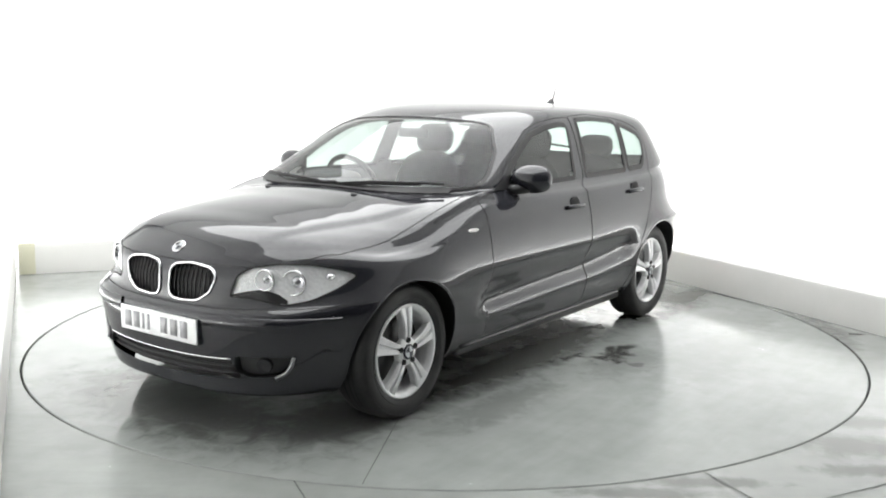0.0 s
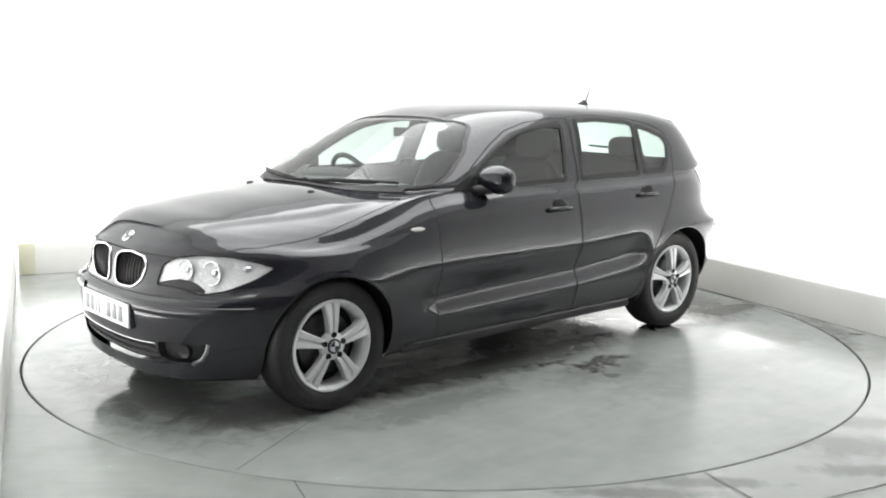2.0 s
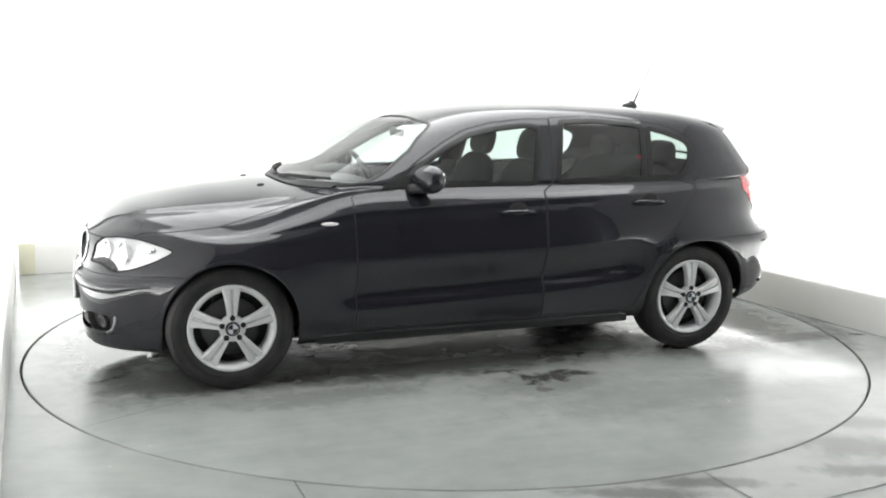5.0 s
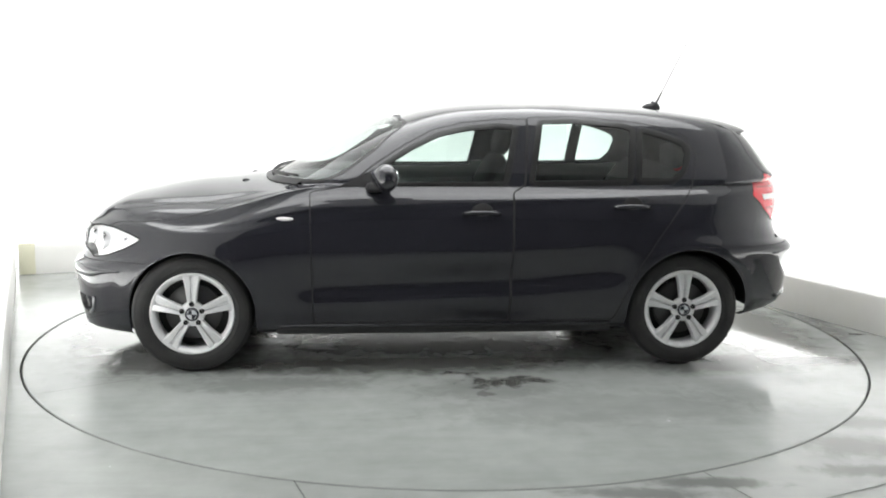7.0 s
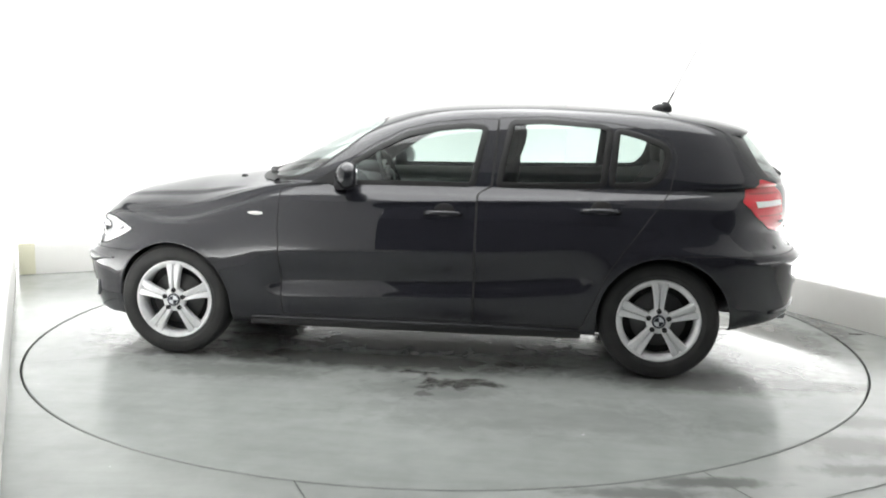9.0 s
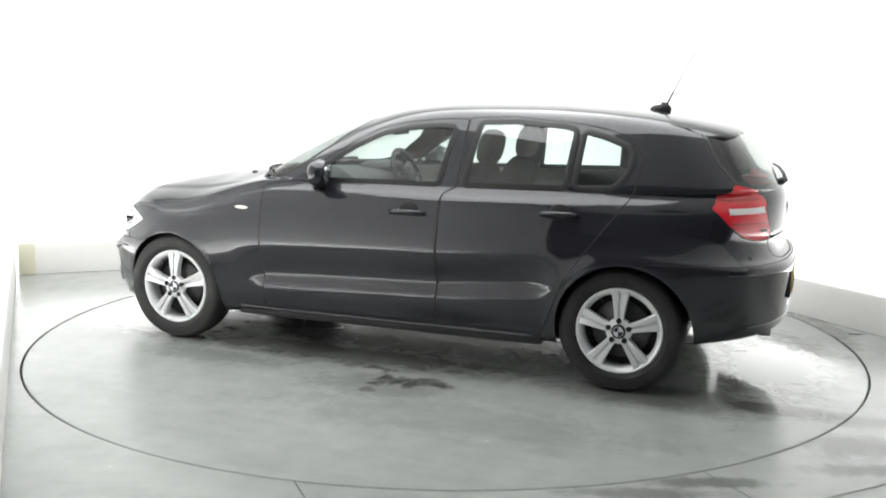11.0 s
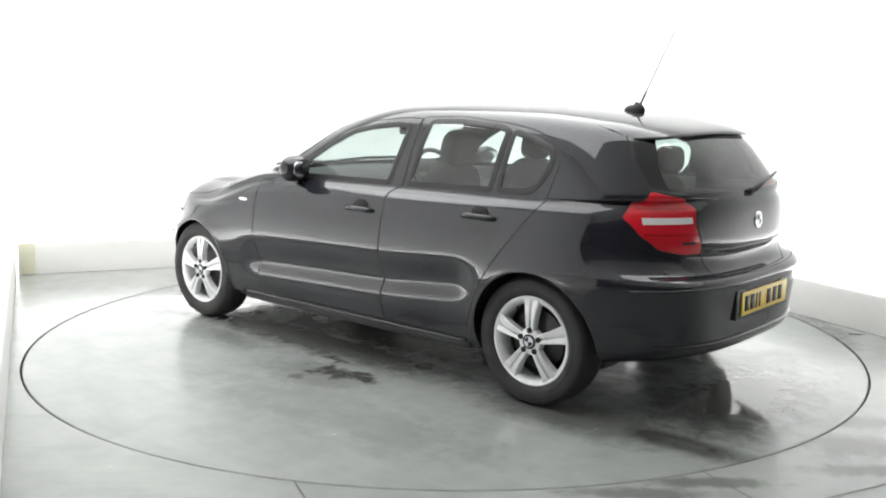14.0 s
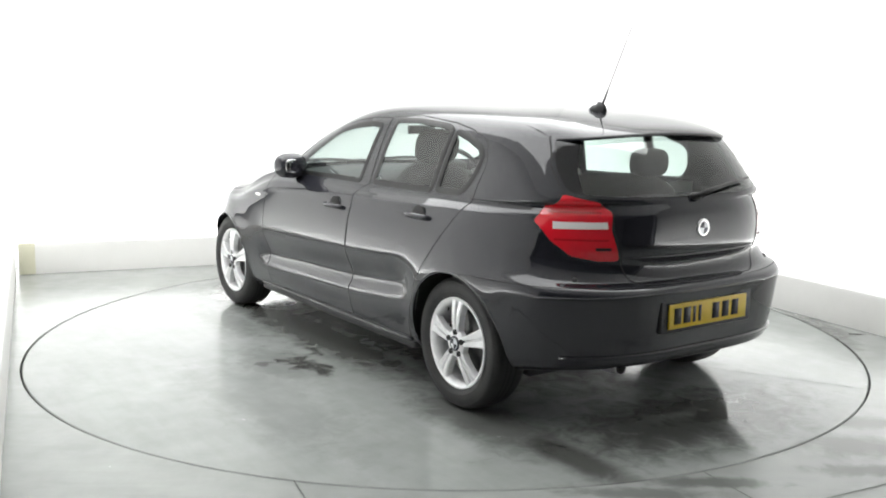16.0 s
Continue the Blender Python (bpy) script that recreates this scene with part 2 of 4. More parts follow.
def tube(bm, pts, r, closed=False, sides=8, taper=None):
    pts = [Vector(p) for p in pts]
    n, rings = len(pts), []
    for i, p in enumerate(pts):
        a, b = (pts[i - 1], pts[(i + 1) % n]) if closed else (pts[max(i - 1, 0)], pts[min(i + 1, n - 1)])
        d = (b - a).normalized()
        u = d.cross(Vector((0, 0, 1)))
        if u.length < 0.05:
            u = d.cross(Vector((0, 1, 0)))
        u.normalize()
        w = d.cross(u)
        rr = r if taper is None else r + (taper - r) * i / (n - 1)
        rings.append([bm.verts.new(p + rr * (u * math.cos(k * 2 * math.pi / sides) + w * math.sin(k * 2 * math.pi / sides))) for k in range(sides)])
    pairs = list(zip(rings, rings[1:])) + ([(rings[-1], rings[0])] if closed else [])
    for a, b in pairs:
        for k in range(sides):
            bm.faces.new((a[k], a[(k + 1) % sides], b[(k + 1) % sides], b[k]))
    if not closed:
        bm.faces.new(rings[0][::-1])
        bm.faces.new(rings[-1])


def ball(bm, centre, rx, ry, rz, power=2.0, seg=32, m=None):
    """A superellipsoid: power 2 is an ellipsoid, more is boxier."""
    k = 2.0 / power
    r = bmesh.ops.create_uvsphere(bm, u_segments=seg, v_segments=seg // 2, radius=1.0)
    for v in r["verts"]:
        c = v.co
        h = math.hypot(c.x, c.y)
        lat = math.atan2(c.z, h)
        lon = math.atan2(c.y, c.x)
        sg = lambda a: math.copysign(abs(a) ** k, a)
        v.co = Vector((rx * sg(math.cos(lat)) * sg(math.cos(lon)), ry * sg(math.cos(lat)) * sg(math.sin(lon)), rz * sg(math.sin(lat))))
        if m is not None:
            v.co = m @ v.co
        v.co += Vector(centre)


# ---------- the studio ----------
def wall_strip(name, a, b, z0, z1, thick, mat, label, smooth=False):
    """An upright slab whose inner face runs from a to b, with the room on its left hand side."""
    a, b = Vector((*a, 0)), Vector((*b, 0))
    d = (b - a).normalized()
    out = Vector((d.y, -d.x, 0)) * thick
    bm = bmesh.new()
    low = [bm.verts.new(p + Vector((0, 0, z0))) for p in (a, b, b + out, a + out)]
    top = [bm.verts.new(p + Vector((0, 0, z1))) for p in (a, b, b + out, a + out)]
    bm.faces.new(low[::-1])
    bm.faces.new(top)
    for i in range(4):
        j = (i + 1) % 4
        bm.faces.new((low[i], low[j], top[j], top[i]))
    bmesh.ops.recalc_face_normals(bm, faces=bm.faces)
    ob = part(name, bm, mat, None, smooth=False)
    return tagged(ob, label, "wall", kind="structure")


wall_strip("wall_right", *shifted(WR_END, (0.60, 4.17), TROUGH), 0.0, CEIL, 0.15, M_WALL, "white painted studio wall, brightly lit")
wall_strip("wall_back", *shifted((1.90, 3.772), (-3.60, 1.538), TROUGH), 0.0, CEIL, 0.15, M_WALL, "white painted studio wall, brightly lit")
wall_strip("wall_left", *shifted((-3.95, 2.857), (-1.10, -3.755), TROUGH), 0.0, CEIL, 0.15, M_WALL, "white painted studio side wall")


def plinth(name, a, b, label):
    a2, b2 = Vector((*a, 0)), Vector((*b, 0))
    d = (b2 - a2).normalized()
    inn = Vector((-d.y, d.x, 0))
    prof = [(-0.08, 0.0), (-0.002, 0.0), (0.0, 0.22), (-0.008, 0.244), (-0.020, 0.250), (-0.08, 0.250), (-0.08, 0.0)]
    bm = bmesh.new()
    rows = []
    n = 60
    for i in range(n + 1):
        p = a2.lerp(b2, i / n)
        wob = 0.003 * noise.noise(Vector((i * 0.35, a[0] * 7, 0)))
        rows.append([bm.verts.new(p + inn * (o + wob) + Vector((0, 0, z + 0.002))) for o, z in prof])
    for r, s in zip(rows, rows[1:]):
        for i in range(len(prof) - 1):
            bm.faces.new((r[i], r[i + 1], s[i + 1], s[i]))
    bm.faces.new(rows[0][::-1])
    bm.faces.new(rows[-1])
    bmesh.ops.recalc_face_normals(bm, faces=bm.faces)
    return tagged(sharp(part(name, bm, M_PLINTH)), label, "plinth", kind="structure")


plinth("baseboard_right", WR_END, (1.0, 3.406), "low cream plinth along the foot of the white wall")
pl = plinth("baseboard_back", (0.99, 3.402), (-3.40, 1.620), "low cream plinth along the foot of the white wall")
plinth("baseboard_left", (-3.414, 1.600), (-1.10, -3.755), "low cream plinth along the foot of the white wall")
bm = bmesh.new()
box(bm, -0.062, 0.055, -0.004, 0.07, 0.004, 0.254, 0.004, pose(-3.335, 1.647, 0, 0, 0, 22.1))
tagged(part("trim_end_cap", bm, M_YELLOW), "yellowed end piece of the cream plinth", "trim", kind="structure")

# the floor: one sheet with a round hole for the turntable
R_TABLE = 2.449
bm = bmesh.new()
SEG = 192
ring_in = [bm.verts.new((R_TABLE * math.cos(2 * math.pi * i / SEG), R_TABLE * math.sin(2 * math.pi * i / SEG), 0)) for i in range(SEG)]
ring_lo = [bm.verts.new((v.co.x, v.co.y, -0.05)) for v in ring_in]
ring_out = []
for i in range(SEG):
    a = 2 * math.pi * i / SEG
    k = 10.0 / max(abs(math.cos(a)), abs(math.sin(a)))
    ring_out.append(bm.verts.new((k * math.cos(a), k * math.sin(a), 0)))
for i in range(SEG):
    j = (i + 1) % SEG
    bm.faces.new((ring_in[i], ring_out[i], ring_out[j], ring_in[j]))
    bm.faces.new((ring_lo[i], ring_in[i], ring_in[j], ring_lo[j]))
floor = tagged(part("floor", bm, M_FLOOR, smooth=False), "glossy grey painted concrete floor, damp with dark scuffs", "floor", kind="structure")


def joint(a, b, width=0.008, lift=0.0025):
    a, b = Vector((*a, lift)), Vector((*b, lift))
    s = (b - a).normalized().cross(Vector((0, 0, 1))) * width / 2
    bm = bmesh.new()
    n = 8
    rows = []
    for i in range(n + 1):
        p = a.lerp(b, i / n)
        k = 0.75 + 0.4 * noise.noise(p * 6)
        rows.append((bm.verts.new(p - s * k), bm.verts.new(p + s * k)))
    for r, q in zip(rows, rows[1:]):
        bm.faces.new((r[0], r[1], q[1], q[0]))
    return bm


for a, b in (((-0.572, -2.377), (-0.470, -2.62)), ((1.038, -2.222), (1.21, -2.60)), ((1.35, -2.506), (1.90, -2.226)), ((-0.7, -2.90), (1.4, -2.50))):
    part("joint", joint(a, b), M_JOINT, floor)

# the hall behind the camera and the ceiling
wall_strip("wall_hall_right", (6.0, -9.0), (6.0, -4.3), 0.0, CEIL, 0.15, M_DARKWALL, "dark unlit hall wall")
wall_strip("wall_hall_right_return", (6.0, -4.3), (5.16, -4.3), 0.0, CEIL, 0.15, M_DARKWALL, "dark unlit hall wall")
wall_strip("wall_hall_back", (-5.0, -9.0), (6.0, -9.0), 0.0, CEIL, 0.15, M_DARKWALL, "dark unlit hall wall")
wall_strip("wall_hall_left", (-5.0, -3.85), (-5.0, -9.0), 0.0, CEIL, 0.15, M_DARKWALL, "dark unlit hall wall")
wall_strip("wall_hall_left_return", (-1.65, -3.85), (-5.0, -3.85), 0.0, CEIL, 0.15, M_DARKWALL, "dark unlit hall wall")
bm = bmesh.new()
box(bm, -5.0, 6.2, -4.6, 4.9, CEIL, CEIL + 0.1)
tagged(part("ceiling", bm, M_WALL, smooth=False), "plain white studio ceiling", "ceiling", kind="structure")
bm = bmesh.new()
box(bm, -6.0, 7.0, -9.3, -4.61, CEIL + 0.004, CEIL + 0.1)
tagged(part("ceiling_hall", bm, M_DARKWALL, smooth=False), "dark hall ceiling", "ceiling", kind="structure")

# the turntable, built round its own axis in the car's heading
bm = bmesh.new()
prof = [(0.002, 0.0), (0.8, 0.0), (1.6, 0.0), (2.2, 0.0), (R_TABLE - 0.016, 0.0), (R_TABLE - 0.011, -0.004), (R_TABLE - 0.011, -0.045)]
lathe(bm, [(r, z) for r, z in prof], 192, Matrix.Rotation(radians(90), 4, "X"))
bmesh.ops.recalc_face_normals(bm, faces=bm.faces)
bmesh.ops.reverse_faces(bm, faces=[f for f in bm.faces if f.normal.z < -0.5])
turntable = tagged(part("turntable", bm, M_TABLE, smooth=False), "round grey revolving platform, glossy and damp with dark stains and the car's painted-in shade", "turntable")
part("seam", joint((2.13, 1.146), (1.35, 0.73), 0.007), M_JOINT, turntable, "dark joint between the platform's plates")
part("seam", joint((-2.13, -1.146), (-1.35, -0.73), 0.007), M_JOINT, turntable)
bm = bmesh.new()
lathe(bm, [(R_TABLE - 0.012, -0.046), (R_TABLE + 0.003, -0.046)], 192, Matrix.Rotation(radians(90), 4, "X"))
tagged(part("groove", bm, M_GAP, floor), "black gap round the platform")

# ---------- the car: x forward, y to its left, z up, origin on the ground between the axles ----------
car = new("car")
tagged(car, "black five-door hatchback with silver five-spoke alloy wheels, parked on the turntable", "car")

# level: side height, half width, front x, front height, rear x, rear height
LEVELS = [
    (0.195, 0.740, 1.930, 0.165, -1.990, 0.300), (0.210, 0.785, 2.010, 0.185, -2.060, 0.312),
    (0.260, 0.818, 2.022, 0.225, -2.095, 0.340), (0.350, 0.849, 2.036, 0.310, -2.100, 0.415),
    (0.460, 0.867, 2.046, 0.410, -2.108, 0.505), (0.560, 0.879, 2.052, 0.490, -2.115, 0.588),
    (0.640, 0.883, 2.045, 0.535, -2.122, 0.640), (0.690, 0.880, 2.018, 0.560, -2.098, 0.664),
    (0.750, 0.873, 2.015, 0.600, -2.050, 0.686), (0.820, 0.861, 2.010, 0.655, -2.036, 0.745),
    (0.885, 0.843, 2.005, 0.700, -2.060, 0.800), (0.930, 0.826, 1.985, 0.735, -2.062, 0.880),
    (0.956, 0.800, 1.945, 0.775, -2.058, 0.955), (0.972, 0.784, 1.850, 0.843, -2.050, 0.985),
    (0.982, 0.776, 1.690, 0.902, -2.040, 1.005), (0.988, 0.772, 1.380, 0.960, -2.033, 1.018),
    (0.995, 0.769, 0.985, 0.988, -2.025, 1.030), (1.020, 0.763, 0.925, 1.015, -2.012, 1.050),
    (1.080, 0.745, 0.798, 1.075, -1.975, 1.095), (1.150, 0.722, 0.655, 1.150, -1.935, 1.147),
    (1.220, 0.697, 0.510, 1.225, -1.890, 1.203), (1.280, 0.672, 0.378, 1.292, -1.845, 1.252),
    (1.325, 0.648, 0.258, 1.350, -1.798, 1.294), (1.360, 0.616, 0.152, 1.390, -1.745, 1.322),
    (1.388, 0.565, 0.042, 1.412, -1.660, 1.350), (1.409, 0.470, -0.090, 1.427, -1.500, 1.381),
    (1.424, 0.320, -0.250, 1.436, -1.300, 1.405), (1.433, 0.150, -0.450, 1.439, -1.050, 1.424),
    (1.437, 0.010, -0.650, 1.440, -0.800, 1.436)]


def catmull(a, b, c, d, t):
    return 0.5 * (2 * b + (c - a) * t + (2 * a - 5 * b + 4 * c - d) * t * t + (3 * b - a - 3 * c + d) * t ** 3)


def level(k):
    """The body's level at the fractional index k."""
    i = min(int(k), len(LEVELS) - 2)
    rows = [LEVELS[max(0, min(len(LEVELS) - 1, j))] for j in (i - 1, i, i + 1, i + 2)]
    return [catmull(*(r[c] for r in rows), k - i) for c in range(6)]


def smooth01(a, b, x):
    t = max(0.0, min(1.0, (x - a) / (b - a)))
    return t * t * (3 - 2 * t)


def body_ring(k, nf=46, ns=44, nr=34):
    zs, w, xf, zf, xr, zr = level(k)
    up = smooth01(14.5, 17.0, k)
    mf = min(0.9, xf - 0.66 + 0.05 * up)
    mr = max(-1.25, xr + 0.88 - 0.30 * up)
    if mr > mf:
        mf = mr = (xf + xr) / 2
    pf, pr = 2.6 + 0.55 * (1 - smooth01(5.0, 9.0, k)) + 0.5 * up, 3.3 - 0.55 * smooth01(7.0, 10.0, k) + 0.35 * up
    pts = []
    for i in range(nf):
        t = (math.pi / 2) * (i / nf)
        pts.append((mf + (xf - mf) * abs(math.cos(t)) ** (2 / pf), w * abs(math.sin(t)) ** (2 / pf)))
    for i in range(ns):
        pts.append((mf + (mr - mf) * i / ns, w))
    for i in range(nr + 1):
        t = (math.pi / 2) * (i / nr)
        pts.append((mr + (xr - mr) * abs(math.sin(t)) ** (2 / pr), w * abs(math.cos(t)) ** (2 / pr) if i < nr else 0.0))
    out = []
    for x, y in pts:
        z = zs
        if x > 0.2:
            z += (zf - zs) * (max(0.0, x - 0.2) / max(0.1, xf - 0.2)) ** 2
        elif x < -0.5:
            z += (zr - zs) * (max(0.0, -0.5 - x) / max(0.1, -0.5 - xr)) ** 2
        # hollow over the lower doors and flared wheel arches
        if y > 0.5 and z < 0.985:
            win = smooth01(-1.02, -0.86, x) * (1 - smooth01(0.66, 0.86, x))
            low = 0.475 - 0.035 * x + 0.05 * max(0.0, -0.4 - x)
            if z > low:
                y -= win * 0.044 * (1 - smooth01(0.0, 0.165, z - low))
            else:
                y -= win * 0.044 * (1 - smooth01(0.0, 0.080, low - z))
            crease = min(0.948, 0.905 - 0.036 * x)
            y += 0.0055 * max(0.0, 1 - abs(z - crease) / 0.028) * smooth01(-1.75, -1.5, x) * (1 - smooth01(0.9, 1.25, x))
            for ax, r in ((1.33, 0.345), (-1.352, 0.358)):
                d = math.hypot(x - ax, z - 0.316)
                y += 0.012 * math.exp(-((d - r) / 0.05) ** 2) * (1 if z > 0.25 else 0.4)
        # the bonnet falls away towards the wings
        if x > 0.66 and z > 0.70:
            fall = 0.088 * smooth01(0.60, 1.32, x) * (1 - smooth01(1.35, 2.00, x))
            z -= smooth01(0.70, 0.92, z) * (0.012 * smooth01(1.0, 1.3, x) * (1 - smooth01(1.6, 1.8, x)) + fall * (min(y, 0.76) / 0.70) ** 2)
        # raised middle of the bonnet between two creases
        if z > 0.74 and x > 0.9:
            yc = 0.34 + 0.30 * (max(0.0, 1.95 - x) / 0.94) ** 0.7
            z += 0.011 * (1 - smooth01(yc - 0.022, yc + 0.022, y)) * smooth01(0.92, 1.12, x) * (1 - smooth01(1.58, 1.95, x))
        out.append((x, y, z))
    return out


STEPS = 3
body_bm = bmesh.new()
rings = []
KS = []
for i in range(len(LEVELS) - 1):
    n = 14 if i in (13, 14, 15) else (8 if i in (9, 10, 11, 12) else STEPS)
    KS += [i + j / n for j in range(n)]
KS.append(len(LEVELS) - 1)
for q in KS:
    half = body_ring(q)
    full = half + [(x, -y, z) for x, y, z in half[-2:0:-1]]
    rings.append([body_bm.verts.new(p) for p in full])
NR = len(rings[0])
for a, b in zip(rings, rings[1:]):
    for i in range(NR):
        j = (i + 1) % NR
        body_bm.faces.new((a[i], a[j], b[j], b[i]))
body_bm.faces.new(rings[-1])
bmesh.ops.remove_doubles(body_bm, verts=body_bm.verts, dist=0.0004)
bmesh.ops.recalc_face_normals(body_bm, faces=body_bm.faces)
if sum(f.normal.z for f in body_bm.faces if f.calc_center_median().z > 1.3) < 0:
    bmesh.ops.reverse_faces(body_bm, faces=body_bm.faces)
body_bm.normal_update()
TREE = BVHTree.FromBMesh(body_bm)


def shot(o, d):
    p, n, _, _ = TREE.ray_cast(Vector(o), Vector(d))
    return (p, n) if p is not None else (Vector(o) + Vector(d) * 2, -Vector(d))


def on_side(x, z, s=1):
    return shot((x, 3 * s, z), (0, -s, 0))


def on_front(y, z):
    return shot((4, y, z), (-1, 0, 0))


def on_rear(y, z):
    return shot((-4, y, z), (1, 0, 0))


def on_top(x, y):
    return shot((x, y, 3), (0, 0, -1))


def rounded(pts, r=0.02, n=4):
    """Rounds a polygon's corners."""
    out = []
    m = len(pts)
    for i in range(m):
        p, a, b = Vector(pts[i]), Vector(pts[i - 1]), Vector(pts[(i + 1) % m])
        ra = min(r, (a - p).length * 0.45)
        rb = min(r, (b - p).length * 0.45)
        s, e = p + (a - p).normalized() * ra, p + (b - p).normalized() * rb
        for k in range(n + 1):
            t = k / n
            q = s * (1 - t) ** 2 + p * 2 * t * (1 - t) + e * t * t
            out.append((q.x, q.y))
    return out


def inside(pts, u, v):
    hit = False
    for (x0, y0), (x1, y1) in zip(pts, pts[1:] + pts[:1]):
        if (y0 > v) != (y1 > v) and u < (x1 - x0) * (v - y0) / (y1 - y0) + x0:
            hit = not hit
    return hit


LAYER = body_bm.faces.layers.int.new("piece")


def cut(poly, axes, keep, piece, only=None):
    """Cuts the outline, seen along the third axis, into the body, and marks the faces inside as that piece."""
    u, v = axes
    ed = list(zip(poly, poly[1:] + poly[:1]))
    lo_u, hi_u = min(p[0] for p in poly) - 0.05, max(p[0] for p in poly) + 0.05
    lo_v, hi_v = min(p[1] for p in poly) - 0.05, max(p[1] for p in poly) + 0.05
    near = [f for f in body_bm.faces if keep(f.calc_center_median()) and any(lo_u < w.co[u] < hi_u and lo_v < w.co[v] < hi_v for w in f.verts)]
    for a, b in ed:
        d = (b[0] - a[0], b[1] - a[1])
        if math.hypot(*d) < 1e-5:
            continue
        nrm = Vector((0, 0, 0))
        nrm[u], nrm[v] = -d[1], d[0]
        nrm.normalize()
        co = Vector((0, 0, 0))
        co[u], co[v] = a
        x0, x1 = min(a[0], b[0]) - 1e-4, max(a[0], b[0]) + 1e-4
        y0, y1 = min(a[1], b[1]) - 1e-4, max(a[1], b[1]) + 1e-4
        fs = []
        for f in near:
            us = [w.co[u] for w in f.verts]
            vs = [w.co[v] for w in f.verts]
            if max(us) < x0 or min(us) > x1 or max(vs) < y0 or min(vs) > y1:
                continue
            ds = [(w.co - co).dot(nrm) for w in f.verts]
            if min(ds) < -1e-5 and max(ds) > 1e-5:
                fs.append(f)
        if not fs:
            continue
        geom = fs + list({e for f in fs for e in f.edges}) + list({w for f in fs for w in f.verts})
        r = bmesh.ops.bisect_plane(body_bm, geom=geom, dist=1e-6, plane_co=co, plane_no=nrm)
        old = set(near)
        near = [f for f in near if f.is_valid] + [g for g in r["geom"] if isinstance(g, bmesh.types.BMFace) and g not in old]
        near = list(dict.fromkeys(near))
    for f in near:
        c = f.calc_center_median()
        if inside(poly, c[u], c[v]) and keep(c) and (only is None or f[LAYER] in only):
            f[LAYER] = piece


left, right = (lambda c: c.y > 0.3), (lambda c: c.y < -0.3)
SIDES = ((left, 1, 0), (right, -1, 40))
FRONT_WINDOW = rounded([(0.455, 0.993), (-0.330, 0.998), (-0.392, 1.300), (-0.30, 1.308), (-0.12, 1.290), (0.03, 1.258), (0.18, 1.186), (0.33, 1.094)], 0.025)
REAR_WINDOW = rounded([(-0.470, 1.002), (-1.017, 1.012), (-1.048, 1.300), (-0.99, 1.318), (-0.72, 1.336), (-0.528, 1.330)], 0.02)
QUARTER_WINDOW = rounded([(-1.062, 1.014), (-1.262, 1.020), (-1.325, 1.085), (-1.352, 1.18), (-1.322, 1.226), (-1.20, 1.270), (-1.085, 1.297)], 0.025)
FRONT_DOOR = rounded([(0.700, 0.262), (-0.350, 0.262), (-0.362, 0.955), (-0.432, 0.995), (-0.455, 1.345), (-0.30, 1.343), (-0.10, 1.322), (0.06, 1.282), (0.21, 1.205), (0.36, 1.110), (0.53, 0.985), (0.715, 0.958)], 0.02)
REAR_DOOR = rounded([(-0.356, 0.262), (-0.93, 0.262), (-0.985, 0.40), (-1.05, 0.56), (-1.145, 0.70), (-1.36, 0.99), (-1.395, 1.16), (-1.345, 1.262), (-1.20, 1.310), (-1.05, 1.335), (-0.72, 1.362), (-0.461, 1.352), (-0.438, 0.995), (-0.368, 0.957)], 0.015)


def arch(cx, r, zc=0.316):
    return [(cx - r, 0.10)] + [(cx - r * math.cos(math.pi * i / 28), zc + r * math.sin(math.pi * i / 28)) for i in range(29)] + [(cx + r, 0.10)]


FRONT_BUMPER = [(-0.95, 0.1), (0.95, 0.1), (0.95, 0.585), (0.80, 0.585), (0.60, 0.572), (0.3, 0.560), (0.0, 0.556), (-0.3, 0.560), (-0.60, 0.572), (-0.80, 0.585), (-0.95, 0.585)]
REAR_BUMPER = [(-0.95, 0.1), (0.95, 0.1), (0.95, 0.672), (0.60, 0.672), (0.0, 0.660), (-0.60, 0.672), (-0.95, 0.672)]
TAILGATE = rounded([(-0.415, 0.690), (-0.445, 0.78), (-0.480, 0.91), (-0.470, 0.985), (-0.52, 1.030), (-0.628, 1.062), (-0.622, 1.165), (-0.566, 1.296), (-0.3, 1.325), (0, 1.329), (0.3, 1.325), (0.566, 1.296), (0.622, 1.165), (0.628, 1.062), (0.52, 1.030), (0.470, 0.985), (0.480, 0.91), (0.445, 0.78), (0.415, 0.690), (0.36, 0.674), (0, 0.666), (-0.36, 0.674)], 0.02)
REAR_GLASS = rounded([(-0.572, 1.056), (-0.545, 1.165), (-0.470, 1.284), (-0.25, 1.298), (0, 1.302), (0.25, 1.298), (0.470, 1.284), (0.545, 1.165), (0.572, 1.056), (0.3, 1.045), (0, 1.042), (-0.3, 1.045)], 0.03)
REAR_FRIT = rounded([(-0.615, 1.062), (-0.612, 1.160), (-0.560, 1.285), (-0.3, 1.314), (0, 1.318), (0.3, 1.314), (0.560, 1.285), (0.612, 1.160), (0.615, 1.062), (0.3, 1.036), (0, 1.033), (-0.3, 1.036)], 0.03)
WINDSCREEN = rounded([(-0.735, 1.006), (-0.720, 1.066), (-0.655, 1.183), (-0.552, 1.285), (-0.500, 1.312), (-0.42, 1.325), (-0.2, 1.340), (0, 1.344), (0.2, 1.340), (0.42, 1.325), (0.500, 1.312), (0.552, 1.285), (0.655, 1.183), (0.720, 1.066), (0.735, 1.006), (0.35, 1.002), (0, 1.000), (-0.35, 1.002)], 0.03)
